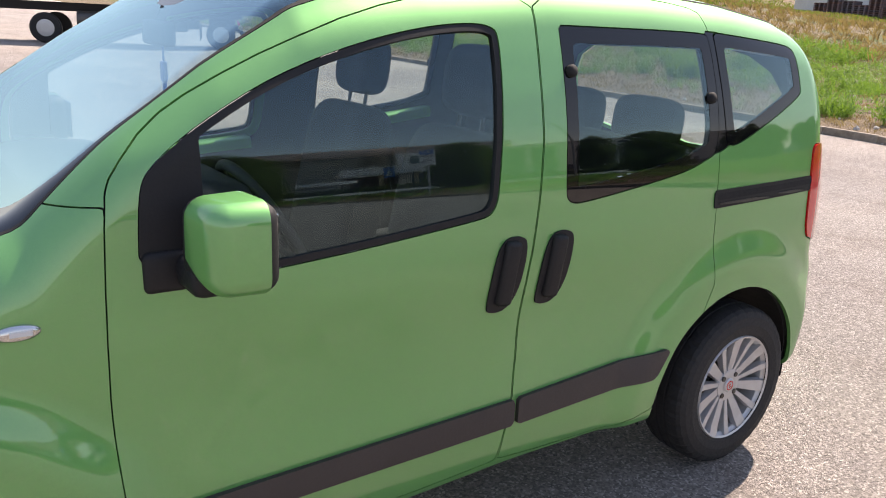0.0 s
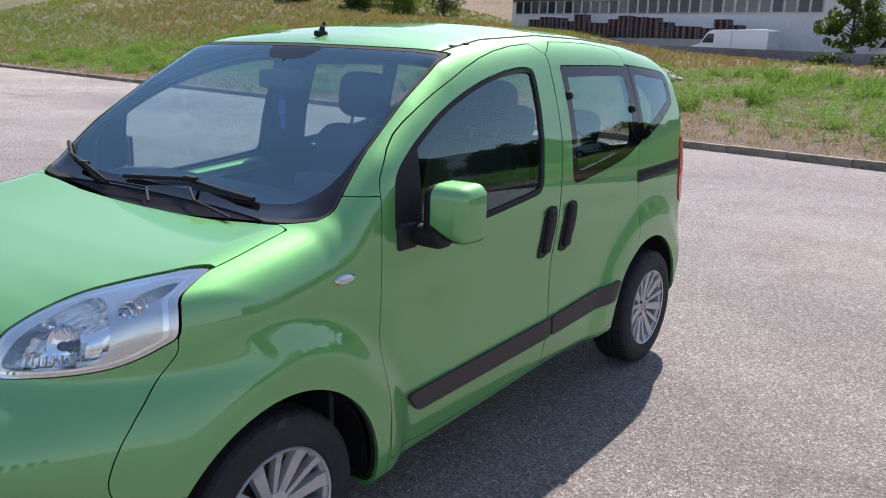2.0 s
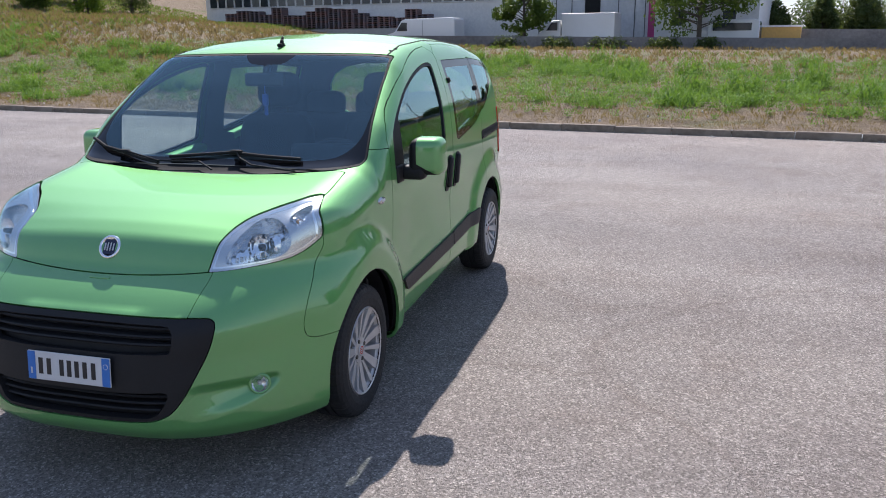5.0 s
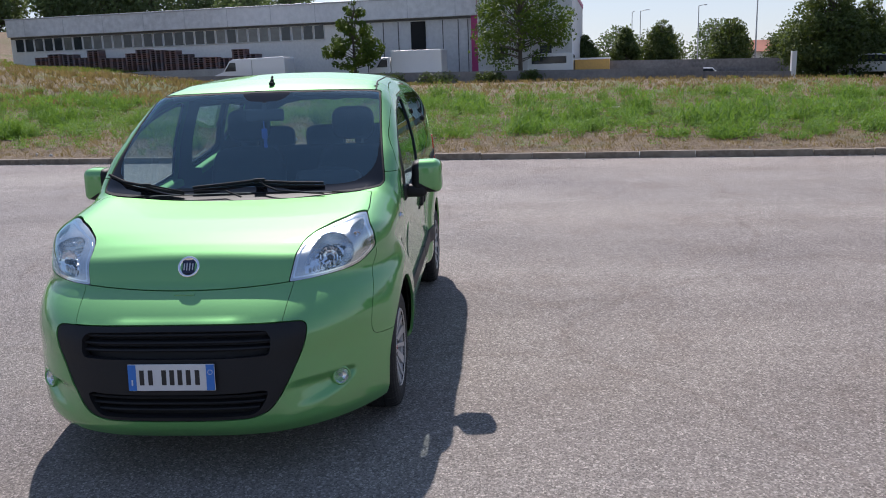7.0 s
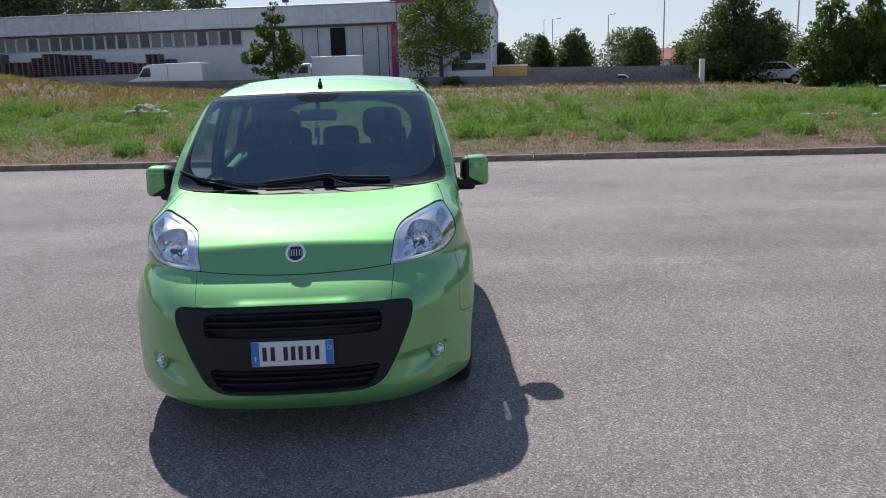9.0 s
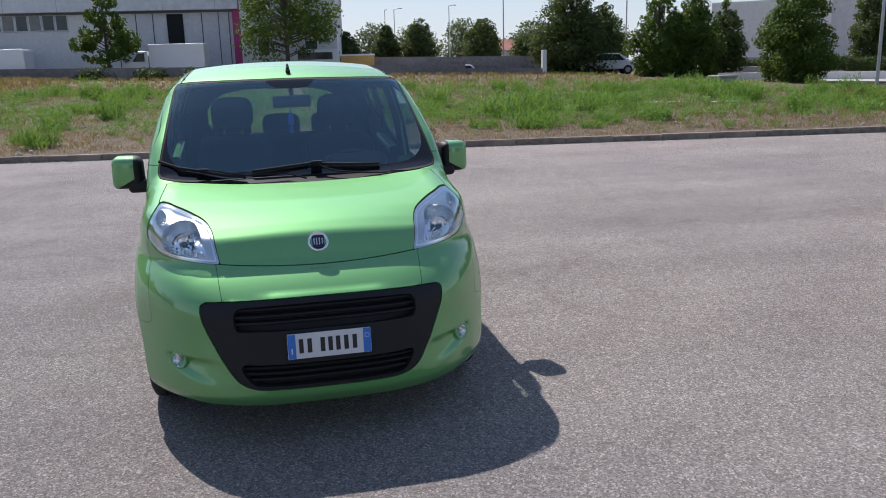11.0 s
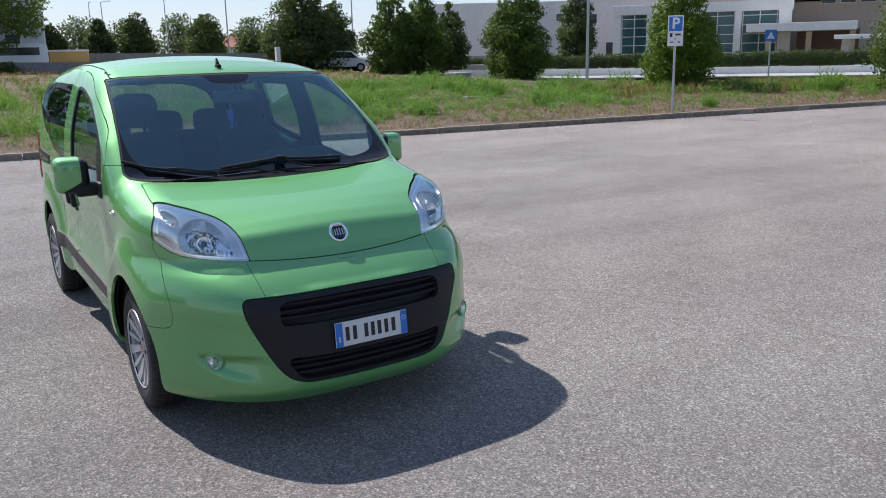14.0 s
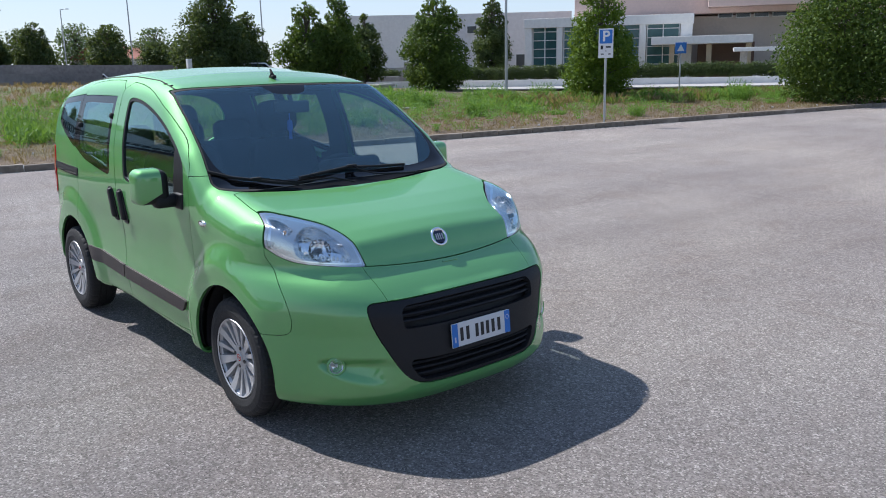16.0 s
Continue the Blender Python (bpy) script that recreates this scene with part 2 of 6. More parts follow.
def tube_bm(r0, r1, a, b, sides=12, cap=True):
    """A tapered round bar from a to b."""
    bm = bmesh.new()
    a, b = Vector(a), Vector(b)
    bmesh.ops.create_cone(bm, cap_ends=cap, segments=sides, radius1=r0, radius2=r1, depth=(b - a).length)
    q = (b - a).to_track_quat("Z", "Y").to_matrix().to_4x4()
    bmesh.ops.transform(bm, matrix=Matrix.Translation((a + b) / 2) @ q, verts=bm.verts)
    return bm


def join_bm(*bms):
    out = bmesh.new()
    for bm in bms:
        me = bpy.data.meshes.new("tmp")
        bm.to_mesh(me)
        bm.free()
        out.from_mesh(me)
        bpy.data.meshes.remove(me)
    return out


def prism_bm(outline, depth, axis="y", bevel=0.0):
    """A flat outline (u, v) pushed out by depth along an axis: y takes (x, z), x takes (y, z), z takes (x, y)."""
    bm = bmesh.new()
    put = {"y": lambda u, v: (u, 0, v), "x": lambda u, v: (0, u, v), "z": lambda u, v: (u, v, 0)}[axis]
    f = bm.faces.new([bm.verts.new(put(u, v)) for u, v in outline])
    push = {"y": (0, depth, 0), "x": (depth, 0, 0), "z": (0, 0, depth)}[axis]
    got = bmesh.ops.extrude_face_region(bm, geom=[f])
    bmesh.ops.translate(bm, vec=push, verts=[g for g in got["geom"] if isinstance(g, bmesh.types.BMVert)])
    bmesh.ops.recalc_face_normals(bm, faces=bm.faces)
    if bevel:
        bmesh.ops.bevel(bm, geom=bm.edges[:], offset=bevel, segments=2, affect="EDGES", profile=0.5)
    return bm


def table(points, smooth=0.0, n=800):
    """A smooth curve through (u, v) pairs, as a function of u for numbers or arrays."""
    u, v = np.array([p[0] for p in points]), np.array([p[1] for p in points])
    g = np.linspace(u[0], u[-1], n)
    h = np.interp(g, u, v)
    w = int(smooth / (g[1] - g[0]))
    if w > 1:
        k = np.hanning(2 * w + 3)[1:-1]
        k /= k.sum()
        pad = np.r_[2 * h[0] - h[w:0:-1], h, 2 * h[-1] - h[-2:-w - 2:-1]]
        h = np.convolve(pad, k, "valid")
    return lambda x: np.interp(x, g, h)


# ---- ground: the car park, and a rough field that climbs behind its kerb ----
KERB_X, KERB_K = 12.05, 0.144
ALONG = Vector((KERB_K, 1, 0)).normalized()
OUT = Vector((ALONG.y, -ALONG.x, 0))


def kerb_point(d, s, z=0.0):
    """d metres behind the kerb's face, s metres along it."""
    p = Vector((KERB_X, 0, 0)) + OUT * d + ALONG * s
    return Vector((p.x, p.y, z))


def climb(s):
    return float(np.interp(s, [-45, -30, -18, -8, 10, 22, 30, 37, 47, 55, 70], [0.05, 0.12, 0.6, 0.95, 1.1, 1.4, 2.2, 3.3, 3.7, 5.5, 8.5]))


def field_z(d, s):
    if d <= 0:
        return 0.0
    near = min(d, 32) * 0.027 * climb(s)
    lump = 0.10 * noise.noise(Vector((d * 0.16, s * 0.16, 3))) * min(1, d / 3)
    bank = 0.75 * math.exp(-(((d - 26) / 7) ** 2)) * float(np.interp(s, [14, 24, 60], [0, 1, 1]))
    bank += 0.32 * math.exp(-(((d - 15) / 3.5) ** 2)) * float(np.interp(s, [4, 11, 60], [0, 1, 1.2])) * (0.7 + 0.6 * noise.noise(Vector((s * 0.2, 0, 9))))
    hill = 3.2 * max(0.0, min(1.0, (d - 62) / 40)) * float(np.interp(s, [5, 30], [0, 1]))
    return 0.108 + near + lump * 0.6 + bank + hill


def ground_at(x, y):
    v = Vector((x - KERB_X, y, 0))
    return field_z(v.dot(OUT), v.dot(ALONG))


def grid_sheet(name, ds, ss, mat, z_of):
    bm = bmesh.new()
    rows = [[bm.verts.new(kerb_point(d, s, z_of(d, s))) for s in ss] for d in ds]
    for r0, r1 in zip(rows, rows[1:]):
        for i in range(len(ss) - 1):
            bm.faces.new((r0[i], r0[i + 1], r1[i + 1], r1[i]))
    bmesh.ops.recalc_face_normals(bm, faces=bm.faces)
    if bm.faces[0].normal.z < 0:
        bmesh.ops.reverse_faces(bm, faces=bm.faces)
    return link_bm(name, bm, mat, None, True)


far_s = [-900, -500, -250, -150, -100, -75]
mid_s = [s * 0.75 for s in range(-80, 95)]
lot = grid_sheet("car_park", [-900, -400, -150, -60, -30, -15, -6, 0.05], far_s + [-60, -30, 0, 30, 70] + [-s for s in far_s[::-1]], ASPHALT, lambda d, s: 0.0)
tagged(lot, "worn grey asphalt car park with pale dusty patches", "car park", kind="structure")
ground = grid_sheet("ground", [0.09 + 0.45 * i for i in range(112)] + [56, 62, 68, 74, 80, 86, 92, 98, 106, 114, 122, 140, 250, 500, 900], far_s + mid_s + [75, 80, 86, 92, 100, 110, 125, 150, 250, 500, 900], SOIL, lambda d, s: field_z(d, s))
tagged(ground, "dry stony field of straw and patchy green weeds", "field", kind="structure")


# ---- the car: one smooth body surface, cut along its real seams ----
P_TOP = table([(-0.75, 0.70), (-0.62, 0.80), (-0.577, 0.862), (-0.53, 0.905), (-0.45, 0.940), (-0.33, 0.968), (-0.16, 0.998), (0.05, 1.024), (0.19, 1.040),
               (0.27, 1.075), (0.45, 1.245), (0.65, 1.412), (0.86, 1.562), (0.93, 1.588), (1.0, 1.606), (1.2, 1.643), (1.6, 1.675), (2.0, 1.672), (2.4, 1.652),
               (2.7, 1.615), (2.9, 1.56), (3.2, 1.40)], 0.035)
P_RISE = table([(-0.8, -0.05), (-0.46, -0.04), (-0.333, 0.005), (-0.16, 0.02), (0.18, 0.04), (0.3, 0.035), (0.6, 0.0), (0.87, -0.025), (1.2, -0.05), (2.0, -0.06), (3.1, -0.08)], 0.08)
P_NOSE = table([(0.05, -0.60), (0.14, -0.70), (0.19, -0.81), (0.24, -0.855), (0.30, -0.862), (0.40, -0.856), (0.48, -0.848), (0.55, -0.836), (0.61, -0.814), (0.66, -0.777),
                (0.70, -0.736), (0.735, -0.690), (0.765, -0.632), (0.785, -0.603), (0.80, -0.594), (0.857, -0.580), (1.0, -0.55), (1.8, -0.3)], 0.03)
P_POW = table([(0.0, 3.3), (0.52, 3.3), (0.80, 5.5), (2.0, 5.5)], 0.08)
P_SIDE = table([(0.0, 0.74), (0.15, 0.775), (0.25, 0.80), (0.35, 0.815), (0.5, 0.822), (0.69, 0.818), (0.85, 0.825), (0.95, 0.824), (1.03, 0.819), (1.11, 0.8135),
                (1.24, 0.797), (1.34, 0.772), (1.45, 0.737), (1.55, 0.70), (1.7, 0.64), (1.9, 0.5)], 0.05)
P_REAR = table([(0.0, 2.84), (0.25, 2.97), (0.35, 3.04), (0.55, 3.08), (0.68, 3.07), (0.75, 3.04), (1.0, 3.025), (1.3, 2.975), (1.5, 2.90), (1.62, 2.81), (1.9, 2.5)], 0.05)
P_BOTTOM = table([(-1.0, 0.145), (-0.5, 0.15), (0.2, 0.215), (0.8, 0.24), (1.5, 0.275), (2.1, 0.272), (2.6, 0.29), (3.1, 0.32)], 0.1)
FW, RW = (0.0, 0.298), (2.513, 0.298)
ARCH = ((0.0, 0.292, 0.372), (2.445, 0.30, 0.388))


def smax(a, b, k):
    h = np.maximum(k - np.abs(a - b), 0) / k
    return np.maximum(a, b) + h * h * k * 0.25


def slope(f, u, e=0.004):
    return (f(u + e) - f(u - e)) / (2 * e)


def sstep(a, b, x):
    t = np.clip((x - a) / (b - a), 0, 1)
    return t * t * (3 - 2 * t)


def soft_poly(points, rounds=2):
    """Cut the corners of an outline, so that it runs smoothly."""
    p = np.array(points, float)
    for _ in range(rounds):
        q = np.roll(p, -1, 0)
        p = np.stack([0.75 * p + 0.25 * q, 0.25 * p + 0.75 * q], 1).reshape(-1, 2)
    return p


def inside(poly, u, v):
    """Metres inside an outline (negative outside)."""
    best, wind = np.full(u.shape, 1e9), np.zeros(u.shape, bool)
    for (ax, ay), (bx, by) in zip(poly, np.roll(poly, -1, 0)):
        ex, ey, px, py = bx - ax, by - ay, u - ax, v - ay
        t = np.clip((px * ex + py * ey) / (ex * ex + ey * ey + 1e-12), 0, 1)
        best = np.minimum(best, (px - t * ex) ** 2 + (py - t * ey) ** 2)
        cross = ((ay <= v) != (by <= v)) & (px * 1.0 < (v - ay) / (by - ay + 1e-12) * ex)
        wind ^= cross
    return np.where(wind, 1, -1) * np.sqrt(best)


FOG_DENT = soft_poly([(0.40, 0.425), (0.60, 0.425), (0.70, 0.43), (0.715, 0.38), (0.66, 0.325), (0.52, 0.275), (0.38, 0.25)], 2)


def body_f(x, y, z):
    """Below zero inside the car's body."""
    a = np.abs(y)
    # sides, with flared arches and a waisted door
    w = P_SIDE(z)
    for (cx, cz, r), amount in zip(ARCH, (0.044, 0.026)):
        d = np.hypot(x - cx, (z - cz))
        w = w + amount * (1 - sstep(r + 0.075, r + 0.215, d)) * sstep(0.0, 0.1, z)
    w = w - 0.012 * sstep(0.45, 0.75, x) * (1 - sstep(2.0, 2.25, x)) * sstep(0.42, 0.62, z) * (1 - sstep(0.72, 0.95, z))
    w = w - 0.06 * np.maximum(x - 2.35, 0) ** 2
    side = (a - w) / np.sqrt(1 + slope(P_SIDE, z) ** 2)
    top_z = P_TOP(x) + P_RISE(x) * (a / 0.7) ** 2.2
    top = (z - top_z) / np.sqrt(1 + slope(P_TOP, x) ** 2)
    nose_x = P_NOSE(z) + 0.55 * (a / 0.85) ** P_POW(z)
    nose_x = nose_x + 0.045 * sstep(0.0, 0.05, inside(FOG_DENT, a, z)) * (1 - 0.75 * sstep(0.42, 0.28, z)) * sstep(0.38, 0.60, a)
    nose = (nose_x - x) / np.sqrt(1 + np.minimum(slope(P_NOSE, z), 3) ** 2 + (0.55 / 0.85 * 3.3 * (a / 0.85) ** 2.3) ** 2)
    rear = x - (P_REAR(z) - 0.13 * (a / 0.82) ** 5)
    bottom = P_BOTTOM(x) - z
    k = 0.20 - 0.09 * sstep(0.1, 0.5, x)
    f = smax(side, top, k)
    f = smax(f, nose, 0.045)
    f = smax(f, rear, 0.08)
    return smax(f, bottom, 0.05)


def body_mesh(cell):
    """Points, normals and triangles of the body's skin, from a box shrunk on to it."""
    lo, hi = np.array([-1.0, -1.0, 0.0]), np.array([3.2, 1.0, 1.85])
    ilo, ihi = np.array([-0.30, -0.42, 0.45]), np.array([2.45, 0.42, 0.74])
    pts, quads, count = [], [], 0
    for axis in range(3):
        u, v = [i for i in range(3) if i != axis]
        nu, nv = [2 * int((hi[i] - lo[i]) / cell / 2) for i in (u, v)]
        gu, gv = np.meshgrid(np.linspace(lo[u], hi[u], nu + 1), np.linspace(lo[v], hi[v], nv + 1), indexing="ij")
        for end in (lo, hi):
            p = np.zeros((nu + 1, nv + 1, 3))
            p[..., u], p[..., v], p[..., axis] = gu, gv, end[axis]
            index = count + np.arange((nu + 1) * (nv + 1)).reshape(nu + 1, nv + 1)
            q = np.stack([index[:-1, :-1], index[1:, :-1], index[1:, 1:], index[:-1, 1:]], -1).reshape(-1, 4)
            flip = (end is lo) != (axis == 1)
            quads.append(q[:, ::-1] if flip else q)
            pts.append(p.reshape(-1, 3))
            count += len(pts[-1])
    p, quads = np.concatenate(pts), np.concatenate(quads)
    q = np.clip(p, ilo, ihi)
    f = lambda t: body_f(*np.moveaxis(p + (q - p) * t[:, None], -1, 0))
    a, b, found = np.zeros(len(p)), np.ones(len(p)), np.zeros(len(p), bool)
    for t in np.linspace(0, 1, 70)[1:]:
        into = ~found & (f(np.full(len(p), t)) < 0)
        b[into], found = t, found | into
        a = np.where(found, a, t)
    for _ in range(16):
        c = (a + b) / 2
        low = f(c) > 0
        a, b = np.where(low, c, a), np.where(low, b, c)
    v = p + (q - p) * b[:, None]
    # weld the box's seams
    key = np.round(v * 20000).astype(np.int64)
    _, first, back = np.unique(key, axis=0, return_index=True, return_inverse=True)
    v, quads = v[first], back.reshape(-1)[quads]
    tris = np.concatenate([quads[:, [0, 1, 2]], quads[:, [0, 2, 3]]])
    tris = tris[(tris[:, 0] != tris[:, 1]) & (tris[:, 1] != tris[:, 2]) & (tris[:, 0] != tris[:, 2])]
    e = 0.003
    g = np.stack([body_f(*(v + d).T) - body_f(*(v - d).T) for d in np.eye(3) * e], -1)
    return v, g / np.linalg.norm(g, axis=1, keepdims=True), tris


SKIN_V, SKIN_N, SKIN_T = body_mesh(0.0165)
SX, SY, SZ = SKIN_V.T
SA = np.abs(SY)


def cut_skin(fields, out=0.0, rim=0.014, keep_side=0, walls=False):
    """The part of the skin where every field > 0, pushed out along its normals, with its edge turned inward by rim.
    keep_side -1 or 1 keeps the half with y of that sign."""
    fields = list(fields) if isinstance(fields, (list, tuple)) else [fields]
    if keep_side:
        fields.append(SY * keep_side)
    f = np.stack(fields)
    good = f > 0
    whole = good.all(0)[SKIN_T].all(1)
    gone = np.zeros(len(SKIN_T), bool)
    for g in good:
        gone |= ~g[SKIN_T].any(1)
    verts, norms, vals, faces, edges, at = [], [], [], [], [], {}

    def take(i):
        if i not in at:
            at[i] = len(verts)
            verts.append(SKIN_V[i]), norms.append(SKIN_N[i]), vals.append(f[:, i])
        return at[i]

    def between(a, b, k):
        key = (min(a, b), max(a, b), k)
        if key not in at:
            a, b, _ = key
            t = float(np.clip(vals[a][k] / (vals[a][k] - vals[b][k]), 0.01, 0.99))
            at[key] = len(verts)
            verts.append(verts[a] * (1 - t) + verts[b] * t), norms.append(norms[a] * (1 - t) + norms[b] * t), vals.append(vals[a] * (1 - t) + vals[b] * t)
        return at[key]

    for t in SKIN_T[whole].tolist():
        faces.append([take(i) for i in t])
    for t in SKIN_T[~whole & ~gone].tolist():
        poly = [(take(i), False) for i in t]
        for k in range(len(fields)):
            inn = [vals[a][k] > 0 for a, _ in poly]
            if all(inn):
                continue
            kept = []
            for m, (a, flag) in enumerate(poly):
                n = (m + 1) % len(poly)
                if inn[m]:
                    kept.append((a, flag))
                if inn[m] != inn[n]:
                    kept.append((between(a, poly[n][0], k), True if inn[m] else flag))
            poly = kept
            if len(poly) < 3:
                break
        if len(poly) > 2:
            faces.append([a for a, _ in poly])
            edges += [(a, poly[(m + 1) % len(poly)][0]) for m, (a, flag) in enumerate(poly) if flag]
    verts = [v + n * out for v, n in zip(verts, norms)]
    if rim:
        low, top = {}, {}
        for pair in edges:
            for i in pair:
                if i not in low:
                    top[i], low[i] = len(verts), len(verts) + 1
                    verts.extend([verts[i], verts[i] - norms[i] * rim]), norms.extend([np.zeros(3)] * 2)
        faces = ([] if walls else faces) + [[top[b], top[a], low[a], low[b]] for a, b in edges]
    return np.array(verts), np.array(norms), faces


def skin_part(name, field, mat, parent, label="", out=0.0, rim=0.014, keep_side=0, walls=False):
    verts, norms, faces = cut_skin(field, out, rim, keep_side, walls)
    me = bpy.data.meshes.new(name)
    me.from_pydata(verts.tolist(), [], faces)
    me.materials.append(mat)
    me.polygons.foreach_set("use_smooth", [True] * len(me.polygons))
    me.normals_split_custom_set_from_vertices(norms.tolist())
    ob = new(name, me)
    ob.parent = parent
    return tagged(ob, label)


# seams and openings as signed fields over the skin
def side_field(points, rounds=2):
    return np.minimum(inside(soft_poly(points, rounds), SX, SZ), SA - 0.45)


def front_field(points, rounds=2, x_max=1.2):
    return np.minimum(inside(soft_poly(points, rounds), SA, SZ), x_max - SX)


f_arch = np.maximum(*[np.minimum(r - np.hypot(SX - cx, SZ - cz), SA - 0.45) for cx, cz, r in ARCH])
f_fwin = side_field([(0.478, 0.965), (0.487, 1.165), (0.515, 1.215), (0.62, 1.292), (0.785, 1.382), (1.0, 1.456), (1.225, 1.503), (1.40, 1.512), (1.412, 1.46), (1.382, 1.15), (1.37, 1.045), (1.30, 1.03), (0.86, 0.985)])
f_rwin = side_field([(1.622, 1.515), (1.62, 1.515), (2.23, 1.515), (2.25, 1.50), (2.262, 1.16), (2.20, 1.135), (2.09, 1.10), (1.68, 1.045), (1.62, 1.05), (1.607, 1.09)])
f_qwin = side_field([(2.272, 1.500), (2.275, 1.515), (2.29, 1.516), (2.64, 1.490), (2.70, 1.478), (2.715, 1.45), (2.722, 1.345), (2.71, 1.318), (2.40, 1.192), (2.335, 1.172), (2.305, 1.178), (2.290, 1.205)])
f_bpil = side_field([(2.20, 1.52), (2.34, 1.515), (2.34, 1.19), (2.255, 1.15), (2.20, 1.16)], 1)
f_screen = np.minimum(front_field([(0.0, 1.02), (0.72, 1.075), (0.748, 1.10), (0.745, 1.13), (0.70, 1.36), (0.668, 1.535), (0.645, 1.562), (0.40, 1.568), (-0.3, 1.575), (-0.3, 1.02)], 2), SX - 0.16)
f_clear = np.minimum(front_field([(-0.3, 1.088), (0.30, 1.090), (0.56, 1.098), (0.655, 1.135), (0.700, 1.20), (0.696, 1.34), (0.672, 1.535), (0.645, 1.560), (0.4, 1.564), (-0.3, 1.571)], 2), SX - 0.16)
f_mount = front_field([(-0.3, 1.60), (0.165, 1.60), (0.125, 1.535), (0.07, 1.512), (-0.3, 1.508)], 1)
f_rearwin = np.minimum(inside(soft_poly([(-0.2, 1.05), (0.58, 1.05), (0.56, 1.46), (-0.2, 1.48)]), SA, SZ), SX - 2.75)
LAMP = [(0.438, 0.793), (0.440, 0.800), (0.453, 0.86), (0.461, 0.915), (0.495, 0.957), (0.571, 0.986), (0.640, 1.006), (0.668, 1.015), (0.706, 1.016), (0.716, 1.010), (0.754, 0.957), (0.765, 0.915), (0.768, 0.880), (0.762, 0.870), (0.732, 0.838), (0.690, 0.817), (0.583, 0.806), (0.50, 0.797), (0.446, 0.793)]
f_lamp = np.minimum(inside(soft_poly(LAMP, 2), SA, SZ), -0.10 - SX)
f_grille = np.minimum(inside(soft_poly([(-0.3, 0.664), (0.46, 0.664), (0.535, 0.660), (0.535, 0.60), (0.512, 0.53), (0.417, 0.335), (0.34, 0.283), (0.22, 0.278), (-0.3, 0.276)], 2), SA, SZ), -0.6 - SX)
f_tail = np.minimum(inside(soft_poly([(2.80, 1.155), (2.86, 1.16), (3.0, 1.12), (3.0, 0.80), (2.84, 0.80), (2.80, 0.88), (2.795, 1.10)], 1), SX, SZ), SA - 0.55)
f_rail = side_field([(2.25, 0.978), (2.25, 1.036), (2.80, 1.046), (2.80, 0.994)], 0)
DOOR = [(0.436, 0.28), (0.430, 0.37), (0.412, 0.70), (0.412, 0.926), (0.424, 1.155), (0.445, 1.205), (0.523, 1.292), (0.636, 1.364), (0.813, 1.448), (1.023, 1.526), (1.256, 1.578), (1.545, 1.602),
        (1.532, 1.42), (1.523, 1.14), (1.478, 0.80), (1.478, 0.56), (1.440, 0.34), (1.425, 0.305)]
f_door = side_field(DOOR, 1)
f_slide = side_field([(1.440, 0.31), (1.444, 0.34), (1.482, 0.56), (1.482, 0.80), (1.527, 1.14), (1.536, 1.42), (1.549, 1.605), (1.9, 1.610), (2.20, 1.592), (2.262, 1.565), (2.262, 1.04), (2.268, 0.90), (2.285, 0.66), (2.08, 0.45), (2.05, 0.30)], 1)
z_nose = 0.768 + 0.12 * SA ** 2
f_hood = np.minimum.reduce([SZ - z_nose, 0.715 - 0.02 * sstep(-0.1, 0.2, SX) - SA, 0.215 - 0.06 * (SA / 0.7) ** 4 - SX])
BUMP = [(-1.2, 0.0), (-1.2, 1.2), (-0.26, 1.2), (-0.252, 0.86), (-0.30, 0.80), (-0.41, 0.69), (-0.462, 0.60), (-0.462, 0.535), (-0.43, 0.508), (-0.33, 0.502), (-0.2, 0.50), (-0.2, 0.0)]
f_bump = inside(soft_poly(BUMP, 1), SX, SZ)
f_fend = np.minimum.reduce([0.424 - SX, 1.142 + 0.04 * (0.424 - SX) - SZ, SA - 0.3])


def solve_on(axis, start, end, **fixed):
    """Where the skin lies along one axis between start and end, at the fixed other coordinates."""
    a, b = start, end
    for n in (160, 24, 24):
        c = np.linspace(a, b, n)
        f = body_f(*[np.full(n, float(fixed[k])) if k in fixed else c for k in "xyz"])
        i = int(np.argmax(f < 0))
        a, b = float(c[max(i - 1, 0)]), float(c[i])
    return Vector([fixed.get(k, b) for k in "xyz"])


def but(field, *others, gap=0.0016):
    """field less the others, with half a seam's width taken off."""
    return [field - gap, *[-o - gap for o in others]]


car = tagged(new("car"), "light green metallic compact people carrier, parked on worn asphalt", "car")
glass_all = [f_screen, f_fwin, f_rwin, f_qwin, f_rearwin, f_bpil]
lamps = [f_lamp, f_tail]
hood = skin_part("bonnet", but(f_hood, f_screen, f_lamp, gap=0.0028), PAINT, car, "smooth green bonnet with a steep front edge")
f_mid = np.minimum.reduce([0.437 + 0.15 * (SZ - 0.66) - SA, SZ - 0.652, -0.3 - SX])
bumper = skin_part("front_bumper", but(f_bump, f_hood, f_lamp, f_grille, f_arch, f_mid, gap=0.0011), PAINT, car, "green front bumper")
skin_part("bumper_top", but(np.minimum(f_bump, f_mid), f_hood, f_lamp, f_grille, gap=0.0011), PAINT, bumper)
shell = skin_part("body_shell", but(np.full(SX.shape, 1.0), f_arch, *glass_all, *lamps, f_door, f_slide, f_hood, f_bump, f_fend), PAINT, car, "green roof, pillars and rear quarters")
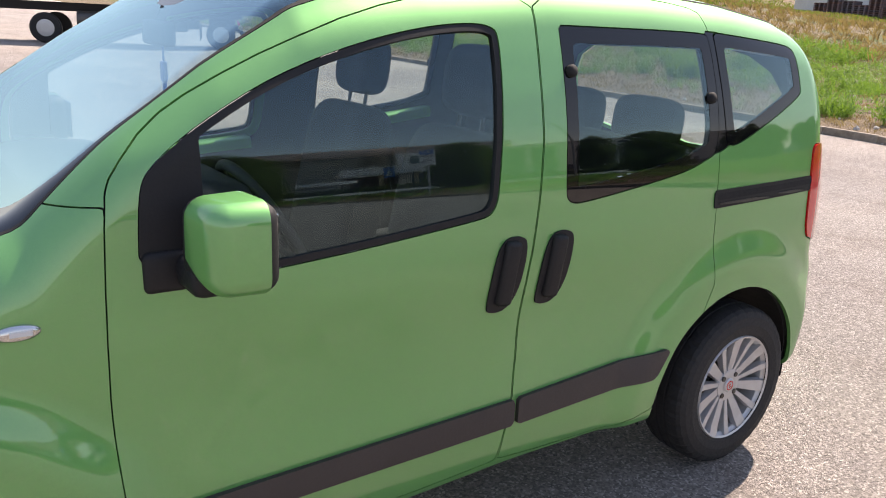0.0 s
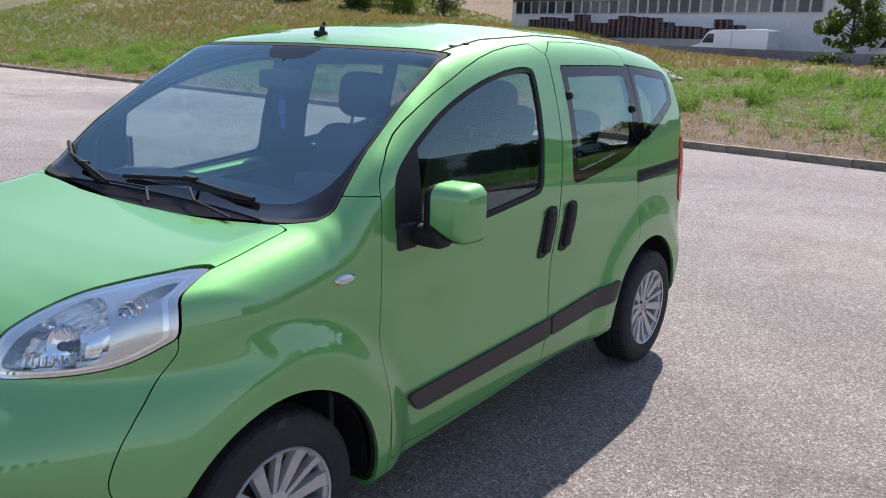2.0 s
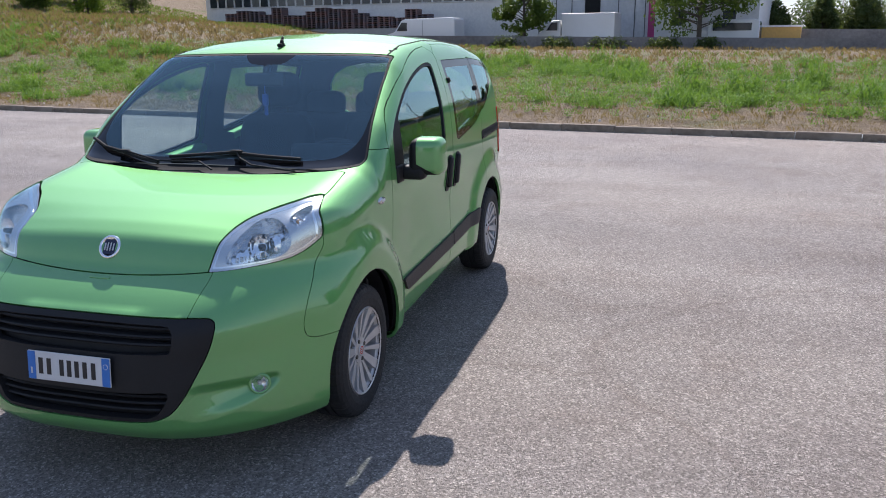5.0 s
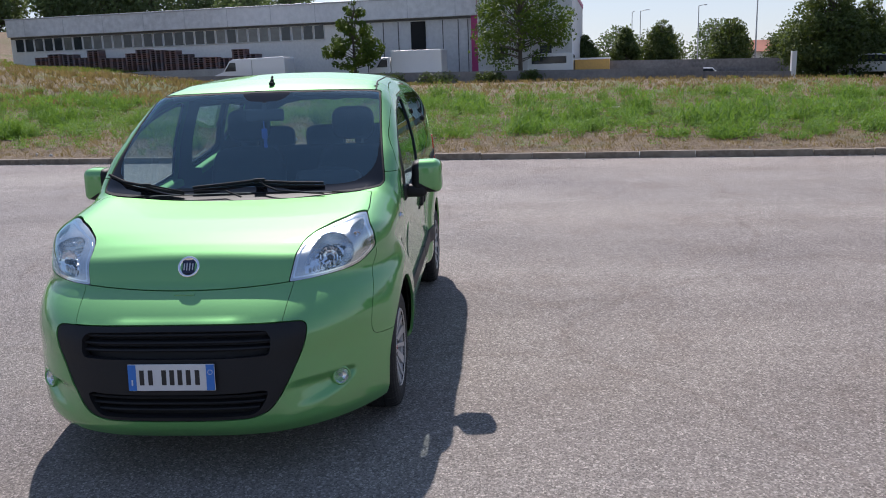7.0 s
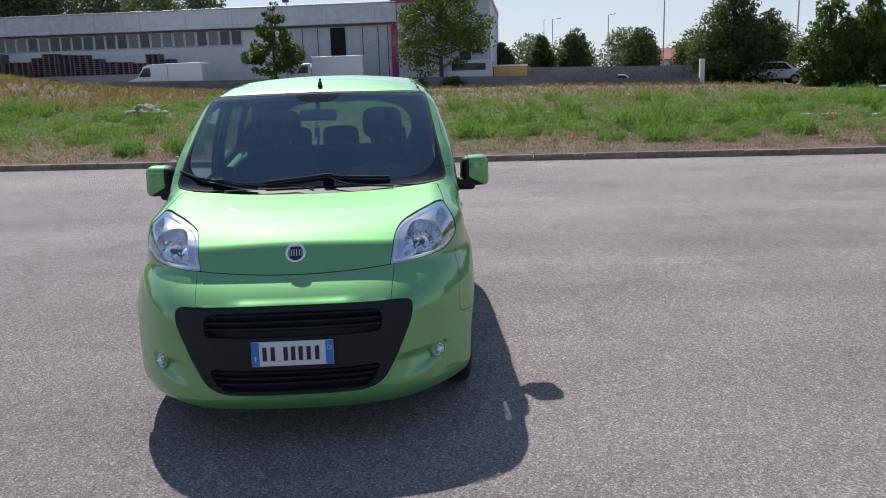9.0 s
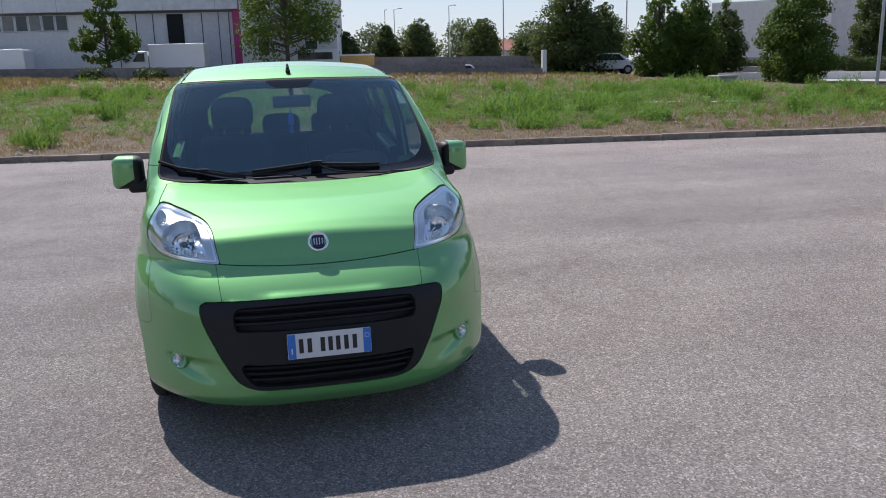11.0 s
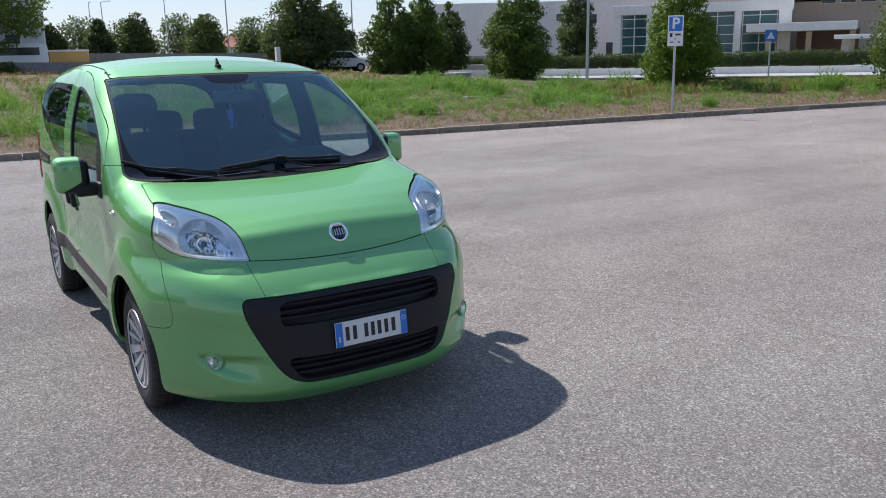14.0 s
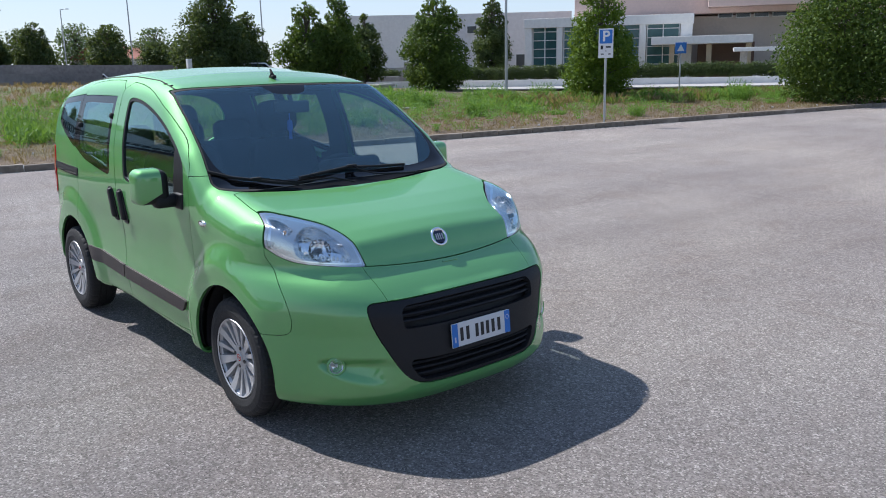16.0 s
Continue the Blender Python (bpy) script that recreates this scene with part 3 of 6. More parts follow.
for side in (-1, 1):
    skin_part("front_wing", but(f_fend, f_hood, f_bump, f_lamp, f_arch, f_screen, f_door), PAINT, car, keep_side=side)
    door = skin_part("front_door", but(f_door, f_fwin), PAINT, car, keep_side=side)
    slide = skin_part("sliding_door", but(f_slide, f_rwin, f_arch, f_bpil), PAINT, car, keep_side=side)
    skin_part("window_frame", [f_fwin - 0.001, np.maximum(0.017 - f_fwin, 0.615 - SX)], BLACK, door, "black window seal and mirror corner", out=-0.002, keep_side=side)
    skin_part("window", [f_fwin - 0.014, SX - 0.61], SIDEGLASS, door, out=-0.010, rim=0, keep_side=side)
    skin_part("window_border", [f_rwin - 0.002, 0.044 - f_rwin], GLOSSBLACK, slide, "black printed edge of the window", out=-0.001, keep_side=side)
    skin_part("window", f_rwin - 0.044, REARGLASS, slide, out=-0.002, rim=0, keep_side=side)
    skin_part("quarter_border", [f_qwin - 0.002, 0.040 - f_qwin], GLOSSBLACK, shell, "black printed edge of the window", out=-0.001, keep_side=side)
    skin_part("quarter_window", f_qwin - 0.040, REARGLASS, shell, out=-0.002, rim=0, keep_side=side)
    skin_part("pillar_cover", but(f_bpil, f_rwin, f_qwin), GLOSSBLACK, shell, out=-0.002, keep_side=side)
    skin_part("tail_lamp", f_tail - 0.002, REDLENS, car, "tall red tail lamp", out=0.006, keep_side=side)
skin_part("windscreen_seal", [f_screen - 0.0015, 0.009 - f_screen, SZ - 1.066], MATTBLACK, shell, "thin black rubber windscreen seal", out=-0.001)
windscreen = skin_part("windscreen", [f_screen - 0.009, f_clear, -f_mount], WINDSCREEN, car, "large raked windscreen", out=-0.002, rim=0)
skin_part("printed_edge", [f_screen - 0.009, np.maximum(-f_clear, f_mount), SZ - 1.066], GLOSSBLACK, windscreen, "black printed edge of the glass", out=-0.002, rim=0)
skin_part("scuttle", [f_screen - 0.004, 1.066 - SZ], SCUTTLE, car, "black plastic scuttle below the windscreen", out=-0.006)
skin_part("rear_window", f_rearwin - 0.003, REARGLASS, car, out=-0.003, rim=0)


def skin_at(x=None, y=None, z=None, front=False):
    """The nearest point of the skin to the coordinates that are given, and its normal."""
    d = np.zeros(len(SKIN_V))
    for value, axis in ((x, SX), (y, SY), (z, SZ)):
        if value is not None:
            d = d + (axis - value) ** 2
    if front:
        d = d + 10 * (SKIN_N[:, 0] > 0.2)
    i = int(np.argmin(d))
    return Vector(SKIN_V[i]), Vector(SKIN_N[i])


def facing(at, normal, up=(0, 0, 1)):
    """A pose whose z axis is the normal and whose y axis leans towards up."""
    n = Vector(normal).normalized()
    u = (Vector(up) - n * Vector(up).dot(n)).normalized()
    m = Matrix((u.cross(n), u, n)).transposed().to_4x4()
    return Matrix.Translation(at) @ m


def lathe_bm(profile, sides=48, closed=False, wobble=None):
    """(r, h) pairs turned about the z axis."""
    bm = bmesh.new()
    rings = []
    for k, (r, h) in enumerate(profile):
        rings.append([bm.verts.new((((r + (wobble(k, i) if wobble else 0)) * math.cos(2 * math.pi * i / sides)), (r + (wobble(k, i) if wobble else 0)) * math.sin(2 * math.pi * i / sides), h)) for i in range(sides)])
    for r0, r1 in zip(rings, rings[1:] + (rings[:1] if closed else [])):
        for i in range(sides):
            j = (i + 1) % sides
            bm.faces.new((r0[i], r0[j], r1[j], r1[i]))
    bmesh.ops.remove_doubles(bm, verts=bm.verts, dist=1e-5)
    bmesh.ops.recalc_face_normals(bm, faces=bm.faces)
    return bm


def moved(bm, m):
    bmesh.ops.transform(bm, matrix=m, verts=bm.verts)
    return bm


def curve_bm(points, radius, sides=8):
    """A round bar swept along a line of points."""
    bm = bmesh.new()
    points = [Vector(p) for p in points]
    rings = []
    for k, p in enumerate(points):
        way = (points[min(k + 1, len(points) - 1)] - points[max(k - 1, 0)]).normalized()
        u = way.cross(Vector((0.13, 0.21, 0.97))).normalized()
        v = way.cross(u)
        rings.append([bm.verts.new(p + (u * math.cos(2 * math.pi * i / sides) + v * math.sin(2 * math.pi * i / sides)) * radius) for i in range(sides)])
    for a, b in zip(rings, rings[1:]):
        for i in range(sides):
            bm.faces.new((a[i], a[(i + 1) % sides], b[(i + 1) % sides], b[i]))
    bm.faces.new(rings[0]), bm.faces.new(rings[-1])
    bmesh.ops.recalc_face_normals(bm, faces=bm.faces)
    return bm


# inner lining: closes the seams from behind and is the cabin's trim
holes = [f_screen + 0.012, f_fwin + 0.03, f_rwin - 0.03, f_qwin - 0.02, f_rearwin + 0.01, f_lamp + 0.004, f_grille + 0.004]
skin_part("cabin_lining", np.minimum.reduce([-h for h in holes] + [-f_arch - 0.004]), TRIM, car, "dark grey cabin trim", out=-0.032, rim=0.0)
for side in (-1, 1):
    for cx, cz, r in ARCH:
        bm = bmesh.new()
        n = 40
        ring = [(cx + (r + 0.012) * math.cos(t), cz + (r + 0.012) * math.sin(t)) for t in [math.radians(-6 + 192 * i / n) for i in range(n + 1)]]
        outer = [bm.verts.new((x, side * 0.80, z)) for x, z in ring]
        inner = [bm.verts.new((x, side * 0.445, z)) for x, z in ring]
        for i in range(n):
            bm.faces.new((outer[i], outer[i + 1], inner[i + 1], inner[i]))
        bm.faces.new(inner)
        part("wheel_arch_liner", bm, BLACK, car)


def ledge(x0, x1, z0, z1, side):
    """A painted shelf just under a side window, inside the door."""
    bm = bmesh.new()
    rows = []
    for k in range(13):
        x, z = x0 + (x1 - x0) * k / 12, z0 + (z1 - z0) * k / 12
        y = abs(solve_on("y", side * 1.1, 0.0, x=x, z=z).y)
        rows.append([bm.verts.new((x, side * (y - a), z - b)) for a, b in ((0.016, 0.0), (0.075, 0.003), (0.085, 0.012), (0.088, 0.045))])
    for a, b in zip(rows, rows[1:]):
        for k in range(3):
            bm.faces.new((a[k], a[k + 1], b[k + 1], b[k]))
    bmesh.ops.recalc_face_normals(bm, faces=bm.faces)
    return bm


for side in (-1, 1):
    part("painted_ledge", ledge(0.66, 1.34, 0.966, 1.020, side), PAINT, car, "green painted ledge under the window", True)
    part("painted_ledge", ledge(1.68, 2.20, 1.055, 1.125, side), PAINT, car, "green painted ledge under the window", True)


# grille, plate, badge, bonnet catch
f_up = inside(soft_poly([(-0.3, 0.640), (0.33, 0.640), (0.395, 0.632), (0.395, 0.545), (0.37, 0.538), (-0.3, 0.538)], 1), SA, SZ)
f_low = inside(soft_poly([(-0.3, 0.388), (0.29, 0.390), (0.378, 0.398), (0.375, 0.365), (0.335, 0.305), (0.29, 0.296), (-0.3, 0.296)], 1), SA, SZ)
f_up, f_low = np.minimum(f_up, -0.6 - SX), np.minimum(f_low, -0.6 - SX)
grille = skin_part("grille", but(f_grille, f_up, f_low, gap=0.002), BLACK, bumper, "matt black grille surround", out=-0.004, rim=0.035)
skin_part("grille_back", f_grille, BLACK, grille, out=-0.05, rim=0)
def slat_bm(z, reach, h, back=0.018, deep=0.030):
    """A bar that follows the bumper's curve."""
    bm = bmesh.new()
    rings = []
    for k in range(25):
        y = reach * (k / 12 - 1)
        p = solve_on("x", -1.2, 0.0, y=y, z=z)
        rings.append([bm.verts.new((p.x + back + u, y, z + v)) for u, v in ((0, -h), (-0.004, 0), (0, h), (deep, h + 0.004), (deep, -h))])
    for a, b in zip(rings, rings[1:]):
        for i in range(5):
            bm.faces.new((a[i], a[(i + 1) % 5], b[(i + 1) % 5], b[i]))
    bmesh.ops.recalc_face_normals(bm, faces=bm.faces)
    return bm


for z0, half, reach in [(0.622, 0.009, 0.395), (0.594, 0.008, 0.395), (0.566, 0.009, 0.392), (0.374, 0.008, 0.375), (0.348, 0.008, 0.365), (0.322, 0.008, 0.34)]:
    part("slat", slat_bm(z0, reach, half * 0.62, 0.024), BLACK, grille)
plate_at = Matrix.Translation((-0.858, 0, 0.470)) @ Matrix.Rotation(math.radians(-90), 4, "Z") @ Matrix.Rotation(math.radians(85), 4, "X")
plate = part("number_plate", moved(box_bm((0.360, 0.110, 0.006), bevel=0.0025), plate_at), PLATE, bumper, "white number plate with blue ends")
for u in (-0.162, 0.162):
    part("blue_band", moved(box_bm((0.033, 0.106, 0.002), (u, 0, 0.0035)), plate_at), BLUE, plate)
part("band_bar", moved(box_bm((0.006, 0.024, 0.001), (-0.162, -0.020, 0.0052)), plate_at), PLATE, plate)
part("band_ring", moved(lathe_bm([(0.0085, 0.0052), (0.0105, 0.0052), (0.0105, 0.0047), (0.0085, 0.0047)], 20, True), plate_at @ Matrix.Translation((0.162, 0.022, 0))), PLATE, plate)
for u in (-0.122, -0.086, -0.030, 0.003, 0.036, 0.071, 0.108):
    part("character_bar", moved(box_bm((0.019, 0.062, 0.0015), (u, 0, 0.0036), 0.0005, 1), plate_at), INK, plate)
at, n = skin_at(y=0, z=0.858, front=True)
badge_at = facing(at - n * 0.005, n)
badge = part("badge", moved(lathe_bm([(0.0, 0.004), (0.036, 0.004), (0.037, 0.008), (0.042, 0.010), (0.047, 0.007), (0.049, -0.004)], 40), badge_at), CHROME, hood, "round chrome badge with a dark centre", True)
part("badge_centre", moved(box_bm((0.054, 0.060, 0.004), (0, 0, 0.0045), 0.0019, 1), badge_at), plain("dark_blue_enamel", (0.015, 0.02, 0.05), 0.2, 0, 0.1, 40), badge)
for u, h in ((-0.0185, 0.030), (-0.007, 0.034), (0.0055, 0.034), (0.0185, 0.030)):
    part("badge_bar", moved(box_bm((0.0055, h, 0.003), (u, 0, 0.0068), 0.001, 1), badge_at), ALLOY, badge)
at, n = skin_at(y=0, z=0.760, front=True)
part("bonnet_catch", moved(box_bm((0.09, 0.014, 0.007), bevel=0.003), facing(at, n)), PAINT, hood)

# headlamps
f_bowl = np.minimum(inside(soft_poly([(0.690, 0.885), (0.668, 0.935), (0.615, 0.956), (0.555, 0.954), (0.528, 0.925), (0.512, 0.87), (0.500, 0.832), (0.512, 0.824), (0.60, 0.828), (0.680, 0.840)], 2), SA, SZ), -0.10 - SX)
f_bowl = f_bowl + 0.010
f_turn = np.minimum(inside(soft_poly([(0.722, 0.990), (0.692, 0.999), (0.655, 0.966), (0.700, 0.930), (0.716, 0.945)], 2), SA, SZ), -0.10 - SX)
# unseen panel, added to keep sun from leaking through the cabin to the lamps
part("bulkhead", box_bm((0.02, 1.46, 0.84), (0.30, 0, 0.60), 0.004, 1), TRIM, car)
for side in (-1, 1):
    lamp = skin_part("headlamp", f_lamp - 0.003, LENS, car, "clear headlamp with a chrome reflector", out=-0.001, rim=0.0, keep_side=side)
    skin_part("lamp_housing", but(f_lamp - 0.001, f_bowl, f_turn, gap=0.0), LAMPSILVER, lamp, "silver lamp housing", out=-0.004, rim=0.052, keep_side=side)
    skin_part("lamp_lip", [f_lamp - 0.010, 0.0155 - f_lamp], CHROME, lamp, "bright inner lip of the lamp", out=-0.0025, rim=0.004, keep_side=side)
    skin_part("lamp_edge", f_lamp - 0.0005, BLACK, lamp, out=-0.004, rim=0.014, keep_side=side, walls=True)
    # backing sheet added so that sun cannot shine through the lamp's opening
    skin_part("lamp_back", f_lamp + 0.02, STEEL, lamp, out=-0.085, rim=0.0, keep_side=side)
    bowl = skin_part("reflector", f_bowl + 0.006, FACET, lamp, "faceted chrome reflector", out=-0.052, rim=0.0, keep_side=side)
    at, n = skin_at(y=side * 0.607, z=0.886, front=True)
    axis = (n * 0.55 + Vector((-1, 0, 0)) * 0.45).normalized()
    m = facing(at - n * 0.034, axis)
    part("bulb_cup", moved(lathe_bm([(0.052, 0.004), (0.046, -0.004), (0.034, -0.012), (0.018, -0.017), (0.0, -0.018)], 20), m), FACET, bowl, "chrome cup round the bulb")
    part("bulb", moved(lathe_bm([(0.0, 0.016), (0.009, 0.014), (0.012, 0.004), (0.010, -0.012), (0.016, -0.018)], 16), m), STEEL, bowl, "", True)
    for k in range(8):
        at, n = skin_at(y=side * (0.528 + 0.018 * k), z=0.838 + 0.001 * k, front=True)
        part("reflector_rib", moved(box_bm((0.005, 0.022, 0.012), (0, 0, -0.040), 0.0015, 1), facing(at, n)), LAMPSILVER, bowl)
    skin_part("reflector_bezel", [f_bowl + 0.005, 0.003 - f_bowl], LAMPSILVER, lamp, "bright bezel round the reflector", out=-0.003, rim=0.012, keep_side=side)
    at, n = skin_at(y=side * 0.694, z=0.966, front=True)
    turn = skin_part("indicator_cup", f_turn + 0.004, FACET, lamp, out=-0.034, rim=0.0, keep_side=side)
    m = facing(at - n * 0.030, n, (0.55, side * 0.35, 0.35))
    for k in range(5):
        part("indicator_rib", moved(box_bm((0.036, 0.005, 0.010), (0, -0.036 + 0.018 * k, 0.004), 0.002, 1), m), FACET, turn)
    part("indicator_bulb", moved(lathe_bm([(0.0, 0.010), (0.006, 0.008), (0.008, 0.0), (0.006, -0.006)], 12), m), AMBER, turn, "", True)
    # fog lamp in its hollow
    at, n = skin_at(y=side * 0.640, z=0.385, front=True)
    m = facing(at + Vector((-0.020, side * 0.004, 0)), Vector((-0.84, 0.50 * side, 0.02)))
    fog = part("fog_lamp", moved(lathe_bm([(0.041, -0.045), (0.041, 0.006), (0.036, 0.009), (0.032, 0.004)], 32), m), PAINT, bumper, "round chrome fog lamp", True)
    part("fog_reflector", moved(lathe_bm([(0.033, 0.005), (0.028, -0.008), (0.016, -0.016), (0.0, -0.018)], 28), m), CHROME, fog, "", True)
    part("fog_lens", moved(lathe_bm([(0.033, 0.0045), (0.018, 0.008), (0.0, 0.009)], 28), m), LENS, fog, "", True)
    part("fog_bulb", moved(lathe_bm([(0.0, 0.002), (0.008, -0.002), (0.008, -0.014)], 12), m), ALLOY, fog, "", True)
    # side repeater
    at, n = skin_at(0.250, side * 0.82, 0.928)
    m = facing(at, n)
    rep = part("side_repeater", moved(lathe_bm([(0.0, 0.010), (0.012, 0.009), (0.0155, 0.005), (0.0165, -0.004)], 28), m @ Matrix.Diagonal((2.6, 1.0, 1.0, 1))), LAMPSILVER, car, "clear oval side repeater", True)
    part("repeater_lens", moved(box_bm((0.040, 0.012, 0.006), (0.006, 0, 0.008), 0.002, 2), m), PLATE, rep)

# doors: handles, mouldings, rail, mirrors
for side in (-1, 1):
    front = [o for o in car.children if o.name.startswith("front_door") and (np.mean([v.co.y for v in o.data.vertices]) * side > 0)][0]
    slider = [o for o in car.children if o.name.startswith("sliding_door") and (np.mean([v.co.y for v in o.data.vertices]) * side > 0)][0]
    for owner, x0, lean in ((front, 1.417, 0.012), (slider, 1.585, 0.012)):
        plate_f = side_field([(x0 - 0.050 - lean, 0.785), (x0 - 0.046, 0.93), (x0 - 0.028 + lean, 0.978), (x0 + 0.030 + lean, 0.978), (x0 + 0.050 + lean, 0.955), (x0 + 0.046, 0.83), (x0 + 0.022 - lean, 0.772), (x0 - 0.035 - lean, 0.770)], 2)
        handle = skin_part("door_handle", plate_f, BLACK, owner, "black upright door handle", out=0.005, rim=0.008, keep_side=side)
        at, n = skin_at(x0, side * 0.82, 0.875)
        grip = box_bm((0.052, 0.180, 0.030), (0, 0, 0.006), 0.014, 4)
        part("grip", moved(grip, facing(at, n) @ Matrix.Rotation(math.radians(6 * side), 4, "Z")), BLACK, handle, "", True)
        if owner is front:
            at, n = skin_at(x0 + 0.004, side * 0.82, 0.795)
            part("lock", moved(lathe_bm([(0.0, 0.009), (0.009, 0.009), (0.011, 0.005)], 20), facing(at, n)), CHROME, handle)
    skin_part("side_moulding", side_field([(0.550, 0.462), (0.562, 0.472), (1.473, 0.501), (1.474, 0.424), (0.618, 0.402), (0.598, 0.406)], 0), MOULD, front, "dark brown-black rubbing strip", out=0.014, rim=0.014, keep_side=side)
    skin_part("side_moulding", side_field([(1.488, 0.502), (2.085, 0.540), (2.092, 0.532), (2.035, 0.455), (2.02, 0.450), (1.487, 0.424)], 0), MOULD, slider, "dark brown-black rubbing strip", out=0.014, rim=0.014, keep_side=side)
    rail = skin_part("door_rail", f_rail, BLACK, shell, "black sliding door rail", out=0.004, rim=0.006, keep_side=side)
    skin_part("rail_slot", side_field([(2.262, 1.004), (2.262, 1.026), (2.80, 1.036), (2.80, 1.018)], 0), MATTBLACK, rail, out=0.0052, rim=0, keep_side=side)
    skin_part("rail_lip", side_field([(2.262, 0.984), (2.262, 0.994), (2.80, 1.008), (2.80, 1.000)], 0), STEEL, rail, out=0.008, rim=0.004, keep_side=side)
    # mirror: painted cap over a black body, mirror glass behind
    arm = part("mirror_arm", join_bm(box_bm((0.10, 0.030, 0.085), (0.535, side * 0.817, 1.005), 0.014, 3), box_bm((0.085, 0.15, 0.070), (0.590, side * 0.862, 1.008), 0.024, 3)), BLACK, front, "black mirror arm", True)
    body = box_bm((0.145, 0.172, 0.186), (0, 0, 0), 0.040, 5)
    for v in body.verts:
        v.co.x += 0.10 * v.co.y * side * side * (1 if side < 0 else -1) * -1
        v.co.y *= 1 - 0.35 * v.co.z
        if v.co.x < 0:
            v.co.y *= 1 - 0.9 * abs(v.co.x)
            v.co.z *= 1 - 0.9 * abs(v.co.x)
    centre = Matrix.Translation((0.622, side * 0.935, 1.083))
    mirror = part("side_mirror", moved(body, centre @ Matrix.Diagonal((0.97, 0.97, 0.97, 1))), BLACK, front, "green and black door mirror", True)
    cap = box_bm((0.145, 0.172, 0.186), (0, 0, 0), 0.040, 5)
    for v in cap.verts:
        v.co.x += 0.10 * v.co.y * side * side * (1 if side < 0 else -1) * -1
        v.co.y *= 1 - 0.35 * v.co.z
        if v.co.x < 0:
            v.co.y *= 1 - 0.9 * abs(v.co.x)
            v.co.z *= 1 - 0.9 * abs(v.co.x)
    for co, no in (((0.048, 0, 0), (1, 0, 0)), ((0, -0.036 * side, 0), (0, -side, 0)), ((0, 0, -0.050), (0, -0.55 * side, -1))):
        bmesh.ops.bisect_plane(cap, geom=cap.verts[:] + cap.edges[:] + cap.faces[:], plane_co=co, plane_no=no, clear_outer=True)
    part("mirror_cap", moved(cap, centre), PAINT, mirror, "green mirror cap", True)
    part("mirror_glass", moved(box_bm((0.004, 0.125, 0.135), (0.0735, 0, 0), 0.0018, 1), centre @ Matrix.Rotation(0.10 * side, 4, "Z")), MIRROR, mirror)

for side in (-1, 1):
    for x, z in ((1.648, 1.40), (2.225, 1.315)):
        at, n = skin_at(x, side * 0.75, z)
        part("window_catch", moved(lathe_bm([(0.0, 0.014), (0.012, 0.013), (0.017, 0.008), (0.018, -0.004)], 20), facing(at, n)), MATTBLACK, car, "", True)

# roof: gutters, aerial, wipers
for side in (-1, 1):
    pts = [solve_on("z", 2.0, 0.8, x=x, y=side * (0.600 + 0.028 * float(sstep(1.25, 0.92, x)))) for x in np.linspace(0.93, 2.74, 40)]
    part("roof_gutter", curve_bm([p + Vector((0, 0, -0.002)) for p in pts], 0.0055, 6), MATTBLACK, shell)
    for x in (1.02, 1.10):
        at = solve_on("z", 2.0, 0.8, x=x, y=side * 0.615)
        part("rail_cap", box_bm((0.03, 0.016, 0.008), at, 0.003, 1), MATTBLACK, shell)
at, n = skin_at(x=0.995, y=0)
at = at if at.z > 1 else Vector((0.995, 0, 1.606))
aerial = part("aerial", moved(join_bm(box_bm((0.060, 0.026, 0.022), (0.0, 0, 0.008), 0.008, 3), tube_bm(0.014, 0.008, (0.002, 0, 0.010), (0.014, 0, 0.040)), tube_bm(0.008, 0.006, (0.014, 0, 0.038), (0.022, 0, 0.052))), Matrix.Translation((0.985, 0, float(P_TOP(0.985))))), MATTBLACK, shell, "short black roof aerial", True)


def on_screen(y, z, lift=0.02):
    d = (SY - y) ** 2 + (SZ - z) ** 2 + 10 * ((SX < 0.1) | (SX > 1.0))
    i = int(np.argmin(d))
    return Vector(SKIN_V[i]) + Vector(SKIN_N[i]) * lift


for name, blade, arm_pts in (("wiper", [(0.735, 1.155), (0.64, 1.128), (0.52, 1.098), (0.40, 1.075), (0.30, 1.064)], [(0.52, 1.104), (0.30, 1.062), (0.08, 1.066), (-0.02, 1.04)]),
                             ("wiper", [(0.27, 1.090), (0.13, 1.102), (-0.05, 1.108), (-0.25, 1.104), (-0.43, 1.092)], [(-0.08, 1.114), (-0.12, 1.08), (-0.20, 1.058), (-0.35, 1.052), (-0.45, 1.05)])):
    pts = [on_screen(y, z, 0.011) for y, z in blade]
    wiper = part(name, curve_bm(pts, 0.008, 8), MATTBLACK, car, "black wiper blade and arm")
    part("wiper_arm", curve_bm([on_screen(y, z, 0.024 - 0.003 * k) for k, (y, z) in enumerate(arm_pts)], 0.0048, 6), MATTBLACK, wiper)
    mid = on_screen(*arm_pts[0], 0.020)
    part("wiper_clip", box_bm((0.022, 0.06, 0.014), mid, 0.004, 2), MATTBLACK, wiper)

